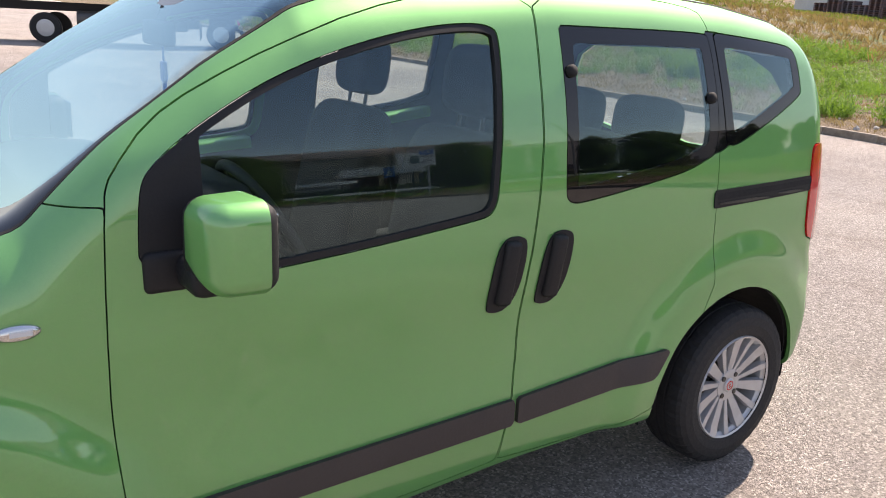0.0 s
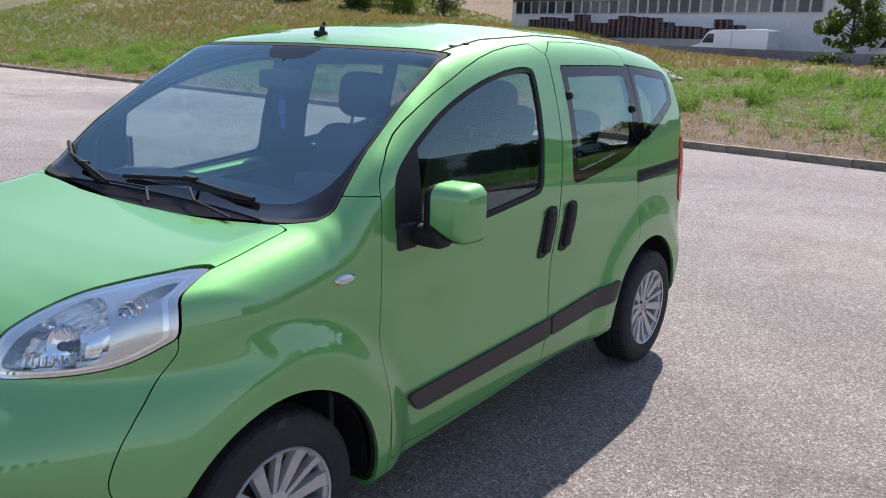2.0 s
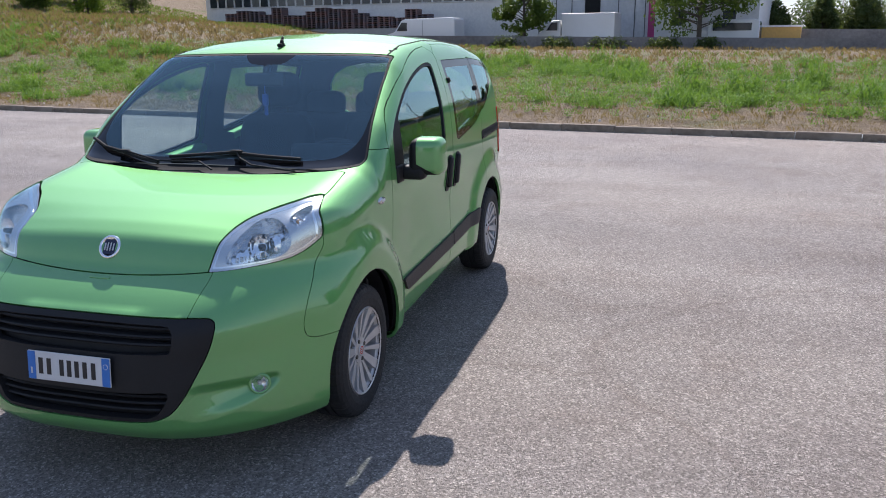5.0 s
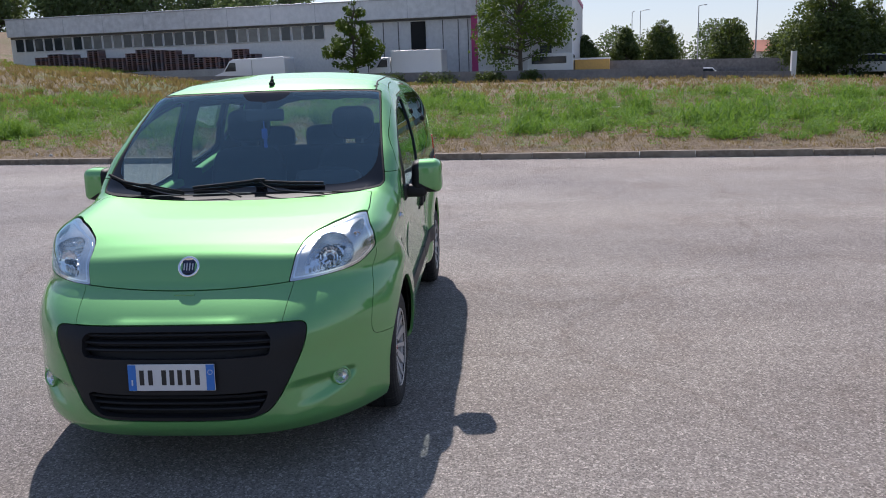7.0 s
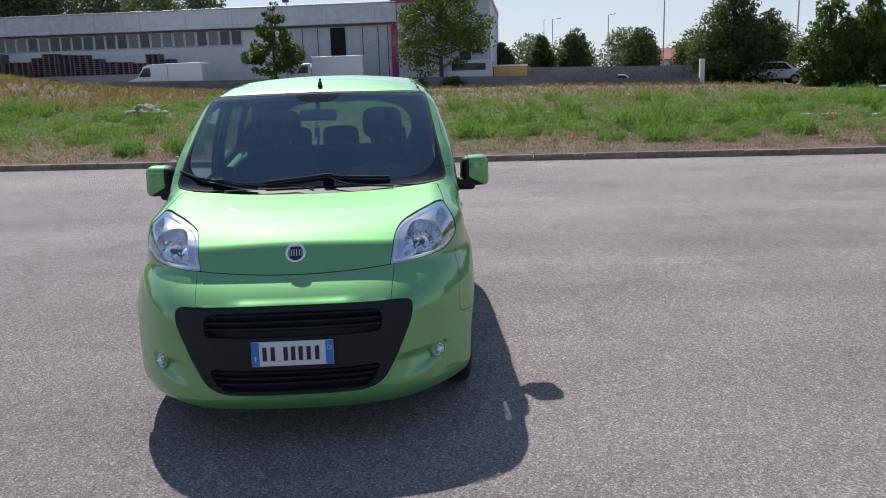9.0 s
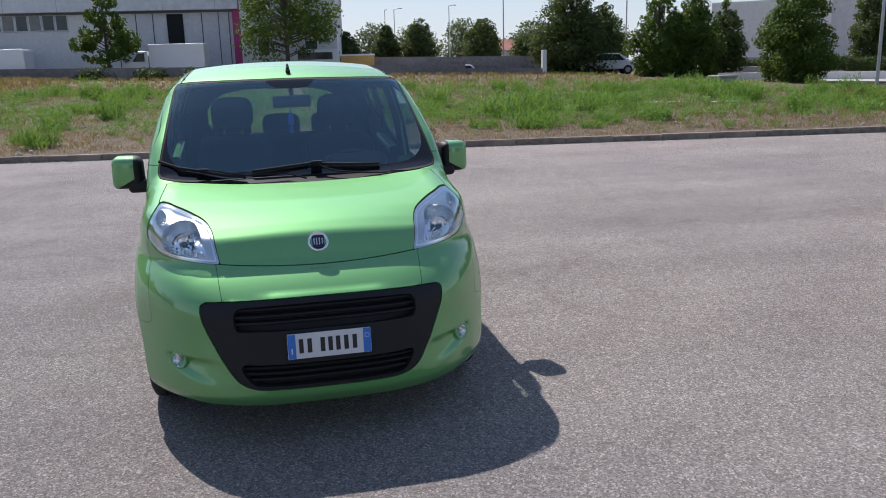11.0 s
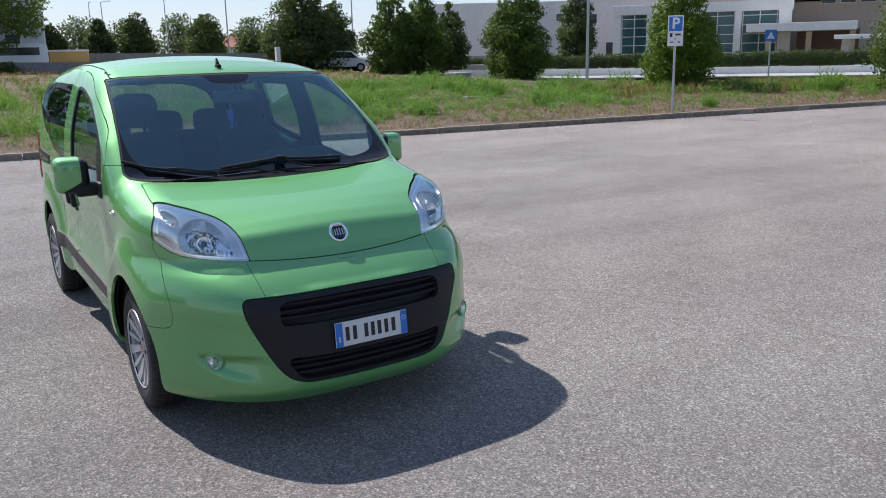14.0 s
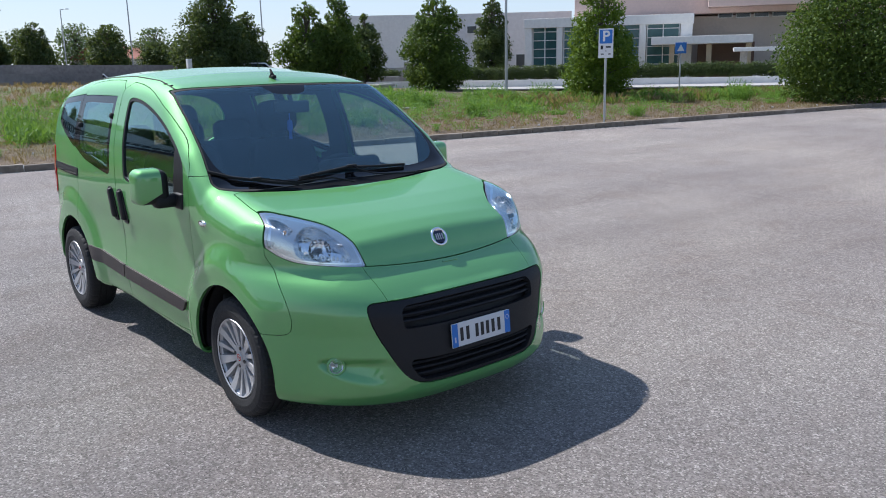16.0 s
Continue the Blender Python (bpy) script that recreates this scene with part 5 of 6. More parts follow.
def leaf_cloud(rng, blobs, count, size, jitter=0.35):
    """Leaves on the outsides of many small clumps: centre, radius and height of each blob."""
    g = np.random.default_rng(rng.randrange(10**6))
    unit = lambda v: v / np.linalg.norm(v, axis=1, keepdims=True)
    c, r, h = (np.array([b[k] for b in blobs], float) for k in range(3))
    pick = g.choice(len(blobs), count, p=r**2 / (r**2).sum())
    d = unit(g.normal(size=(count, 3)))
    k = (1 - jitter * g.random(count) ** 1.5) * (1 + 0.12 * g.normal(size=count))
    p = c[pick] + d * np.stack([r[pick], r[pick], h[pick]], 1) * k[:, None]
    n = unit(d + np.stack([g.uniform(-1, 1, count), g.uniform(-1, 1, count), g.uniform(-0.3, 1, count)], 1))
    u = unit(np.cross(n, g.normal(size=(count, 3))))
    v = np.cross(n, u)
    s = (size * g.uniform(0.6, 1.3, count))[:, None]
    verts = np.stack([p - u * s * 0.5, p + v * s * 0.32 - n * s * 0.25, p + u * s * 0.5, p - v * s * 0.32 - n * s * 0.25], 1).reshape(-1, 3)
    i = 4 * np.arange(count)[:, None]
    faces = np.concatenate([i + [0, 1, 2], i + [0, 2, 3]], 1).reshape(-1, 3)
    return verts.tolist(), faces.tolist()


def tree(name, label, seed, height, width, trunk, leaf, count, size, cone=0.5, airy=0.0, stems=1):
    """trunk: clear stem below the crown; cone: how much the crown tapers to its top; airy: gaps in it."""
    rng = random.Random(seed)
    ob = tagged(new(name), label, "bush" if name == "bush" else "tree")
    r0 = max(0.05, height * 0.022)
    top = Vector((rng.uniform(-0.1, 0.1), rng.uniform(-0.1, 0.1), height * 0.86))
    bars = [tube_bm(r0, r0 * 0.7, (0, 0, -0.2), (top.x * 0.3, top.y * 0.3, height * 0.35), 8), tube_bm(r0 * 0.7, r0 * 0.15, (top.x * 0.3, top.y * 0.3, height * 0.35), top, 8)]
    blobs = []
    n = int((34 + width * 9) * (1 - 0.45 * airy))
    for i in range(n):
        t = (i + 0.5) / n
        z = trunk + (height - trunk) * t
        reach = width / 2 * (0.70 + 0.30 * t / 0.3 if t < 0.3 else ((1 - t) / 0.7) ** (0.36 + 0.62 * cone))
        a = i * 2.399 + rng.uniform(-0.5, 0.5)
        r = max(0.12, reach * rng.uniform(0.22, 0.44) * (1 - 0.35 * airy))
        d = max(0.0, reach - r * 1.05) * rng.uniform(0.6, 1.05)
        c = (d * math.cos(a), d * math.sin(a), min(z + rng.gauss(0, 0.05 * height), height - r * 0.8))
        blobs.append((c, r, r * rng.uniform(0.75, 1.0)))
        base = Vector((top.x * 0.3, top.y * 0.3, max(trunk * 0.6, c[2] * 0.72)))
        bars.append(tube_bm(r0 * 0.32, r0 * 0.08, base, c, 5))
    part("trunk", join_bm(*bars), BARK, ob, "grey-brown trunk and limbs")
    v, f = leaf_cloud(rng, blobs, int(count * 1.5), size * 0.8)
    me = bpy.data.meshes.new("crown")
    me.from_pydata(v, [], f)
    me.materials.append(leaf)
    crown = new("crown", me)
    crown.parent = ob
    return ob


def place(ob, x, y, z=None, turn=0.0):
    ob.matrix_basis = Matrix.Translation((x, y, ground_at(x, y) if z is None else z)) @ Matrix.Rotation(turn, 4, "Z")
    return ob


DARK_L, MID_L = "dense dark green tree at the field's far edge", "bright green leafy tree beside the street"
place(tree("tree", "young green tree in front of a factory", 1, 5.7, 4.8, 0.8, LEAF_MID, 3000, 0.28, 0.75, 0.75), 55.3, 8.7, 1.5)
place(tree("tree", "airy light green tree beside a magenta corner", 2, 7.6, 8.4, 1.5, LEAF_MID, 4600, 0.28, 0.1, 0.85), 53.6, -3.0, 1.2)
place(tree("tree", DARK_L, 3, 6.9, 6.7, 0.15, LEAF_DARK, 12000, 0.27, 0.8), 48.4, -21.4, 0.5)
place(tree("tree", "shorter dark green tree beside a larger one", 4, 4.9, 4.2, 0.2, LEAF_DARK, 4500, 0.25, 0.5), 48.9, -24.0, 0.5)
place(tree("tree", "tall bushy green tree with two tops", 5, 5.0, 4.3, 0.1, LEAF_MID, 7500, 0.22, 0.5), 40.0, -23.3, 0.45)
place(tree("tree", "bushy green tree joined to its neighbour", 6, 5.6, 4.0, 0.1, LEAF_MID, 7500, 0.22, 0.6), 39.4, -25.2, 0.45)
place(tree("tree", DARK_L, 7, 4.6, 3.4, 0.5, LEAF_DARK, 4200, 0.24, 0.5), 41.0, -28.2, 0.3)
place(tree("tree", MID_L, 8, 5.0, 4.3, 0.0, LEAF_MID, 11000, 0.19, 0.35), 29.9, -24.9, 0.25)
place(tree("tree", "bright green leafy tree behind the parking sign", 9, 4.3, 3.6, 0.05, LEAF_BRIGHT, 9500, 0.15, 0.4), 17.0, -22.4)
place(tree("tree", "dark upright tree behind the hedge", 10, 5.6, 3.0, 1.1, LEAF_DARK, 5200, 0.20, 0.5), 33.0, -31.8, 0.1)
place(tree("tree", "broad bushy green tree at the kerb", 11, 4.7, 5.9, 0.05, LEAF_MID, 16000, 0.15, 0.3), 9.7, -26.6, 0.1)
for k, (x, y, h, w) in enumerate([(68.0, -12.3, 4.0, 3.2), (67.6, -15.2, 4.5, 3.8), (66.9, -20.6, 4.4, 4.8), (71.0, -9.0, 3.6, 4.0), (75.0, -23.0, 4.6, 4.5), (76.0, -28.0, 3.4, 5.0), (60.0, -27.5, 3.6, 3.6), (84.0, -6.0, 4.6, 8.0), (83.0, -18.0, 4.8, 7.0)]):
    place(tree("tree", "round dark green tree behind a wall", 20 + k, h, w, 0.5, LEAF_DARK, 3000, 0.30, 0.2), x, y, 1.0)
for k, (x, y, h, w, leaf) in enumerate([(61, 44.5, 7.0, 5.0, LEAF_DARK), (60, 49.5, 7.5, 5.5, LEAF_DARK), (54, 43.5, 4.0, 3.6, LEAF_BRIGHT), (50.5, 45.5, 2.6, 3.4, LEAF_MID), (48, 50.0, 2.4, 3.6, LEAF_MID), (47, 54.0, 2.6, 3.2, LEAF_MID), (62, 56, 8, 7, LEAF_DARK), (58, 66, 8, 8, LEAF_DARK), (56, 78, 8, 9, LEAF_DARK)]):
    place(tree("bush" if h < 3 else "tree", "green bush on a dry bank" if h < 3 else "dark green tree beyond the factory's end", 40 + k, h, w, 0.2, leaf, 2400, 0.26, 0.3), x, y)
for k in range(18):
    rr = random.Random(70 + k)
    place(tree("tree", "distant woodland tree on a hill", 70 + k, 9.3 + 0.28 * k + rr.uniform(-0.8, 0.8), rr.uniform(10, 13), 1.0, LEAF_HAZED, 2600, 0.6, 0.1), 112 + rr.uniform(-6, 6), 27 + 4.4 * k)
for k, (x, y, w) in enumerate([(51.6, 9.0, 3.4), (50.9, 5.6, 3.0), (50.5, 2.4, 3.6), (49.9, -1.0, 2.8), (49.6, -3.6, 2.4)]):
    place(tree("bush", "low dark green creeper at the foot of a wall", 130 + k, 0.75, w, 0.0, LEAF_DARK, 900, 0.22, 0.0), x, y)
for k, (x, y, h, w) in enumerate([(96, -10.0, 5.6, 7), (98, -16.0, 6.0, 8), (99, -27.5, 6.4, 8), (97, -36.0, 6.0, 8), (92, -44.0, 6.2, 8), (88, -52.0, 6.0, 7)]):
    place(tree("tree", "hazy green tree far behind the street", 140 + k, h, w, 0.5, LEAF_HAZED, 1800, 0.42, 0.15), x, y, 0.8)
for k in range(15):
    rr = random.Random(90 + k)
    place(tree("tree", "tree on the far side of the car park", 90 + k, rr.uniform(6, 9), rr.uniform(6, 9), 1.0, LEAF_DARK, 1100, 0.5, 0.35), -62 + rr.uniform(-4, 4), -60 + 9.5 * k, 0)

rng = random.Random(6)
v, f = leaf_cloud(rng, [((rng.uniform(-0.1, 0.1), 0.2 + 0.2 * k, 0.85), 0.36, 0.34) for k in range(18)], 3200, 0.14)
me = bpy.data.meshes.new("planting")
me.from_pydata(v, [], f)
me.materials.append(LEAF_DARK)
new("planting", me).parent = planter
hedge = tagged(new("hedge"), "clipped dark green hedge above a low wall", "hedge")
hm = line_frame((34.6, -26.6), (16.6, -42.6))
rng = random.Random(5)
hl = (Vector((34.6, -26.6)) - Vector((16.6, -42.6))).length
blobs = [((rng.uniform(-0.1, 0.1), y * 0.2, 0.95 + rng.uniform(-0.12, 0.14)), 0.34, 0.38) for y in range(int(hl / 0.2))]
v, f = leaf_cloud(rng, blobs, 42000, 0.10)
me = bpy.data.meshes.new("foliage")
me.from_pydata(v, [], f)
me.materials.append(LEAF_DARK)
ob = new("foliage", me)
ob.parent = hedge
hedge.matrix_basis = hm @ Matrix.Translation((-0.55, 0, 0.08))


# ---- vehicles, posts, signs ----
def wheel_pair(parent, x, half, r):
    for s in (-1, 1):
        m = Matrix.Translation((x, s * half, r)) @ Matrix.Rotation(math.radians(-90 * s), 4, "X")
        w = part("wheel", moved(lathe_bm([(0.0, 0.09), (r * 0.55, 0.09), (r * 0.62, 0.11), (r * 0.9, 0.11), (r, 0.07), (r, -0.09), (r * 0.6, -0.1)], 28), m), RUBBER, parent)
        part("rim", moved(lathe_bm([(0.0, 0.10), (r * 0.3, 0.105), (r * 0.56, 0.093)], 20), m), GALV, w)


def road_vehicle(name, label, outline, width, panes, wheels, r, paint, category="car"):
    """Side outline in (x, z), pushed across the width; panes are side windows in (x, z)."""
    ob = tagged(new(name), label, category)
    body = prism_bm(outline, width, "y", 0.05)
    part("body", moved(body, Matrix.Translation((0, -width / 2, 0))), paint, ob, "", False)
    for pane in panes:
        for s in (-1, 1):
            part("window", moved(prism_bm(pane, 0.02, "y"), Matrix.Translation((0, s * (width / 2 + 0.006) - 0.01, 0))), DARKPANE, ob)
    for x in wheels:
        wheel_pair(ob, x, width / 2 - 0.06, r)
    return ob


van_out = [(-2.9, 0.45), (-2.95, 0.95), (-2.75, 1.15), (-2.1, 1.35), (-1.55, 2.15), (-1.2, 2.28), (2.75, 2.34), (2.85, 2.2), (2.88, 0.45)]
van = road_vehicle("van", "white panel van with a roof rail behind a wall", van_out, 1.95, [[(-1.95, 1.40), (-1.50, 2.02), (-1.05, 2.02), (-1.05, 1.40)]], (-2.0, 1.9), 0.34, CARWHITE, "van")
part("door_line", box_bm((0.05, 2.0, 1.7), (0.25, 0, 1.3)), GALV, van)
van.matrix_basis = frame_at(56.0) @ Matrix.Translation((0, 17.1, 0.98)) @ Matrix.Rotation(math.radians(-90), 4, "Z")
truck = road_vehicle("box_truck", "white box lorry parked along a factory", [(-3.1, 0.5), (-3.15, 1.0), (-2.7, 1.3), (-2.2, 1.95), (-1.5, 2.0), (-1.45, 0.5)], 1.95, [[(-2.5, 1.3), (-2.15, 1.82), (-1.7, 1.85), (-1.7, 1.3)]], (-2.3, 1.2), 0.36, CARWHITE, "lorry")
part("cargo_box", box_bm((3.7, 2.0, 1.75), (0.45, 0, 1.55), 0.03), WHITE, truck)
truck.matrix_basis = frame_at(56.0) @ Matrix.Translation((0, 4.7, 0.98)) @ Matrix.Rotation(math.radians(-90), 4, "Z")
camper = road_vehicle("camper_van", "white camper with a long dark window", [(-1.7, 0.4), (-1.7, 1.9), (-1.4, 2.05), (1.6, 2.05), (1.65, 0.4)], 1.9, [[(-1.2, 1.3), (-1.2, 1.8), (1.3, 1.8), (1.3, 1.3)]], (-1.0, 1.0), 0.33, CARWHITE, "van")
camper.matrix_basis = frame_at(59.0) @ Matrix.Translation((0, -5.4, 0.85)) @ Matrix.Rotation(math.radians(90), 4, "Z")
shed = tagged(new("yellow_container"), "yellow container standing behind a wall", "container")
part("body", box_bm((2.0, 2.5, 1.35), (0, 0, 0.7), 0.03), YELLOW, shed)
part("roof", box_bm((2.1, 2.6, 0.12), (0, 0, 1.42)), WHITEWALL, shed)
shed.matrix_basis = frame_at(60.5) @ Matrix.Translation((0, -8.6, 1.0))
car_out = [(-1.9, 0.35), (-1.95, 0.75), (-1.2, 0.9), (-0.65, 1.38), (0.7, 1.42), (1.55, 1.0), (1.9, 0.9), (1.92, 0.35)]
panes = [[(-1.0, 0.92), (-0.6, 1.3), (0.6, 1.33), (1.25, 0.95)]]
for x, y, z, turn in ((57.0, -10.2, 0.16, 80), (57.0, -12.3, 0.14, 85), (56.0, -15.6, 0.12, 95), (47.5, -23.6, 0.62, 75)):
    ob = road_vehicle("hatchback", "white hatchback parked behind the low wall", car_out, 1.7, panes, (-1.2, 1.2), 0.3, CARWHITE)
    tagged(ob, group="cars parked on the street")
    ob.matrix_basis = Matrix.Translation((x, y, z)) @ Matrix.Rotation(math.radians(turn), 4, "Z")

# the lorry at the edge of the car park
lorry = tagged(new("lorry"), "white box lorry with a dark chassis on the car park", "lorry")
lorry.matrix_basis = Matrix.Translation((11.55, 27.3, 0)) @ Matrix.Rotation(math.radians(160), 4, "Z")
part("cargo_box", box_bm((8.0, 2.45, 2.7), (3.9, 0, 2.87), 0.02), WHITE, lorry, "white cargo box")
part("corner_post", box_bm((0.10, 2.5, 2.75), (-0.08, 0, 2.87)), GALV, lorry)
for z in (2.35, 1.9):
    part("side_hatch", box_bm((0.55, 0.05, 0.32), (0.75, 1.235, z), 0.02), STEEL, lorry)
part("chassis", join_bm(box_bm((8.2, 0.9, 0.28), (3.9, 0, 1.2)), box_bm((1.1, 2.2, 0.5), (3.6, 0, 0.85), 0.03), box_bm((0.3, 2.3, 0.16), (0.1, 0, 0.75))), BLACK, lorry, "black chassis")
for k, y in enumerate((-1.0, 1.0)):
    part("rear_lamp", box_bm((0.06, 0.40, 0.14), (-0.07, y, 0.92), 0.01), REDLENS, lorry)
part("underbody", join_bm(box_bm((2.6, 2.0, 0.7), (2.6, 0, 1.0), 0.04), box_bm((0.9, 1.9, 0.35), (0.5, 0, 1.05), 0.03), box_bm((0.12, 2.3, 0.14), (-0.15, 0, 0.62), 0.02)), BLACK, lorry, "dark axles, tanks and bumper bar")
part("mudguard", box_bm((1.3, 2.4, 0.06), (0.6, 0, 1.08)), BLACK, lorry)
for x in (0.55, 6.2):
    wheel_pair(lorry, x, 1.05, 0.5)
for y in (-0.95, 0.95):
    part("mud_flap", box_bm((0.03, 0.55, 0.55), (1.25, y, 0.55), 0.01), MATTBLACK, lorry)
part("side_locker", box_bm((1.5, 0.5, 0.62), (2.4, 0.95, 0.86), 0.03), BLACK, lorry)
part("fuel_tank", moved(lathe_bm([(0.0, 0.6), (0.3, 0.6), (0.3, -0.6), (0.0, -0.6)], 20), Matrix.Translation((4.6, 1.0, 0.8)) @ Matrix.Rotation(math.radians(90), 4, "Y")), STEEL, lorry)


# parking sign and the crossing sign
def letters(text, size, m, mat, parent, name="letter"):
    cu = bpy.data.curves.new("text", "FONT")
    cu.body, cu.size, cu.align_x, cu.align_y, cu.extrude = text, size, "CENTER", "CENTER", 0.002
    cu.offset = size * 0.025
    tmp = bpy.data.objects.new("text", cu)
    me = bpy.data.meshes.new_from_object(tmp)
    bpy.data.objects.remove(tmp)
    me.transform(m)
    me.materials.append(mat)
    ob = new(name, me)
    ob.parent = parent
    return ob


sign = tagged(new("parking_sign"), "blue and white parking sign on a grey post", "sign")
sx, sy = 10.22, -14.40
sign.matrix_basis = Matrix.Translation((sx, sy, ground_at(sx, sy) - 0.02)) @ Matrix.Rotation(math.atan2(2.0 - sy, -3.7 - sx) + math.pi / 2, 4, "Z")
part("post", tube_bm(0.03, 0.03, (0, 0, -0.1), (0, 0, 2.34), 14), GALV, sign, "grey steel post")
panel = part("panel", box_bm((0.365, 0.012, 0.72), (0, -0.036, 2.00), 0.004, 1), WHITE, sign, "white sign panel")
part("blue_field", box_bm((0.315, 0.004, 0.34), (0, -0.044, 2.165), 0.0015, 1), BLUE, panel)
letters("P", 0.36, Matrix.Translation((0, -0.048, 2.165)) @ Matrix.Rotation(math.radians(90), 4, "X"), WHITE, panel)
for u, z, w, h in ((-0.10, 1.90, 0.06, 0.095), (0.06, 1.91, 0.13, 0.04), (-0.085, 1.735, 0.085, 0.026), (0.09, 1.735, 0.06, 0.026), (0.0, 1.81, 0.04, 0.018)):
    part("legend_bar", box_bm((w, 0.003, h), (u, -0.0435, z)), INK, panel)
for z in (1.80, 2.25):
    part("clamp", box_bm((0.09, 0.05, 0.035), (0, -0.012, z), 0.005), GALV, sign)
cross = tagged(new("crossing_sign"), "blue crossing sign with a white triangle on a post", "sign")
cx, cy = 17.6, -28.4
cross.matrix_basis = Matrix.Translation((cx, cy, 0.15)) @ Matrix.Rotation(math.atan2(2.0 - cy, -3.7 - cx) + math.pi / 2, 4, "Z")
part("post", tube_bm(0.03, 0.03, (0, 0, -0.2), (0, 0, 2.2), 12), GALV, cross)
cp = part("panel", box_bm((0.46, 0.012, 0.46), (0, -0.036, 1.98), 0.004, 1), BLUE, cross)
part("triangle", moved(prism_bm([(-0.15, -0.13), (0.15, -0.13), (0, 0.15)], -0.004, "y"), Matrix.Translation((0, -0.044, 1.98))), WHITE, cp)


def lamp_post(h):
    ob = tagged(new("street_lamp"), "tall grey street lamp far behind the field", "street lamp", "street lamps")
    part("pole", tube_bm(0.075, 0.04, (0, 0, -0.3), (0, 0, h), 10), GALV, ob)
    part("arm", tube_bm(0.03, 0.03, (0, 0, h), (-0.6, 0.1, h + 0.10), 8), GALV, ob)
    part("head", box_bm((0.42, 0.18, 0.08), (-0.78, 0.12, h + 0.11), 0.03), GALV, ob)
    return ob


for x, y, z, h in ((92.0, -17.5, 1.0, 6.8), (84.0, -22.0, 1.0, 6.6), (70.0, -23.6, 1.0, 8.6), (60.0, -31.0, 0.6, 9.5), (104.0, -18.5, 1.0, 7.5), (25.4, -25.6, 0.15, 9.0)):
    place(lamp_post(h), x, y, z, random.Random(int(x)).uniform(0, 3))

houses = tagged(new("house"), "low house with a terracotta roof behind trees", "house")
houses.matrix_basis = Matrix.Translation((98, -34, 0.4)) @ Matrix.Rotation(0.3, 4, "Z")
part("wall", box_bm((8, 12, 2.6), (0, 0, 1.3)), WHITEWALL, houses)
part("roof", moved(prism_bm([(-4.6, 2.6), (0, 4.0), (4.6, 2.6)], 12.8, "y"), Matrix.Translation((0, -6.4, 0))), plain("terracotta_tiles", (0.30, 0.11, 0.07), 0.85, 0, 0.3, 3), houses)

# concrete well head and rubble in the field
well = tagged(new("concrete_box"), "weathered square concrete well head in the grass", "well head")
part("rim", box_bm((0.8, 0.8, 0.45), (0, 0, 0.12), 0.03), CONCRETE, well)
part("lid", box_bm((0.9, 0.9, 0.09), (0, 0, 0.38), 0.02), CONCRETE, well)
place(well, 27.2, -19.5)
STONE = plain("pale_rubble", (0.42, 0.40, 0.37), 0.95, 0, 0.3, 5, 0.3)
heap = tagged(new("rubble_heap"), "small heap of pale broken rubble in the field", "rubble")
rng = random.Random(8)
for k in range(70):
    r, a = 0.75 * math.sqrt(rng.random()), rng.uniform(0, 6.28)
    bm = bmesh.new()
    bmesh.ops.create_icosphere(bm, subdivisions=1, radius=rng.uniform(0.05, 0.13))
    for vv in bm.verts:
        vv.co *= rng.uniform(0.75, 1.2)
    part("stone", moved(bm, Matrix.Translation((r * math.cos(a) * 0.7, r * math.sin(a), 0.42 * (1 - r / 0.8) * rng.uniform(0.4, 1) + 0.05)) @ Matrix.Diagonal((1, 1, 0.7, 1))), STONE, heap)
place(heap, 26.6, 9.1)

# ---- grass and weeds ----
GRASS = make_leaf("green_grass", (0.068, 0.112, 0.024), (0.195, 0.270, 0.066), 0.7)
STRAW = make_leaf("dry_straw", (0.115, 0.082, 0.048), (0.30, 0.225, 0.135), 0.85)
WEED = make_leaf("fresh_green_weeds", (0.052, 0.125, 0.024), (0.185, 0.320, 0.066), 0.6)


def greenness(d, s):
    lane = float(np.interp(d, [0, 2, 4.5, 7, 13, 20, 32], [-0.60, -0.32, 0.0, 0.15, 0.13, -0.18, -0.4]))
    return lane + 0.7 * noise.noise(Vector((d * 0.16, s * 0.09, 5))) + 0.75 * noise.noise(Vector((d * 0.7, s * 0.55, 8)))


def tufts(name, label, seed, count, d0, d1, s0, s1, h, w, blades, mat, want):
    rng = random.Random(seed)
    verts, faces = [], []
    while count > 0:
        d, s = rng.uniform(d0, d1), rng.uniform(s0, s1)
        count -= 1
        if s < -17 and d > 11 + 0.25 * (s + 24):
            continue
        g = greenness(d, s) + 0.12 * rng.gauss(0, 1)
        if want > 0 and g < 0.09 or want < 0 and g > 0.12:
            continue
        base = kerb_point(d, s, field_z(d, s) - 0.01)
        hh = h * rng.uniform(0.5, 1.3)
        for _ in range(blades):
            a = rng.uniform(0, 6.28)
            o = Vector((math.cos(a), math.sin(a), 0))
            side = Vector((-o.y, o.x, 0)) * w * rng.uniform(0.6, 1.2)
            p = base + o * rng.uniform(0, 0.07) + Vector((rng.gauss(0, 0.05), rng.gauss(0, 0.05), 0))
            bend = o * hh * rng.uniform(0.1, 0.8)
            i = len(verts)
            verts += [p - side, p + side, p + bend * 0.4 + side * 0.7 + Vector((0, 0, hh * 0.6)), p + bend + Vector((0, 0, hh * rng.uniform(0.8, 1.0)))]
            faces += [(i, i + 1, i + 2), (i, i + 2, i + 3)]
    me = bpy.data.meshes.new(name)
    me.from_pydata(verts, [], faces)
    me.materials.append(mat)
    return tagged(new(name, me), label, "grass", kind="stuff")


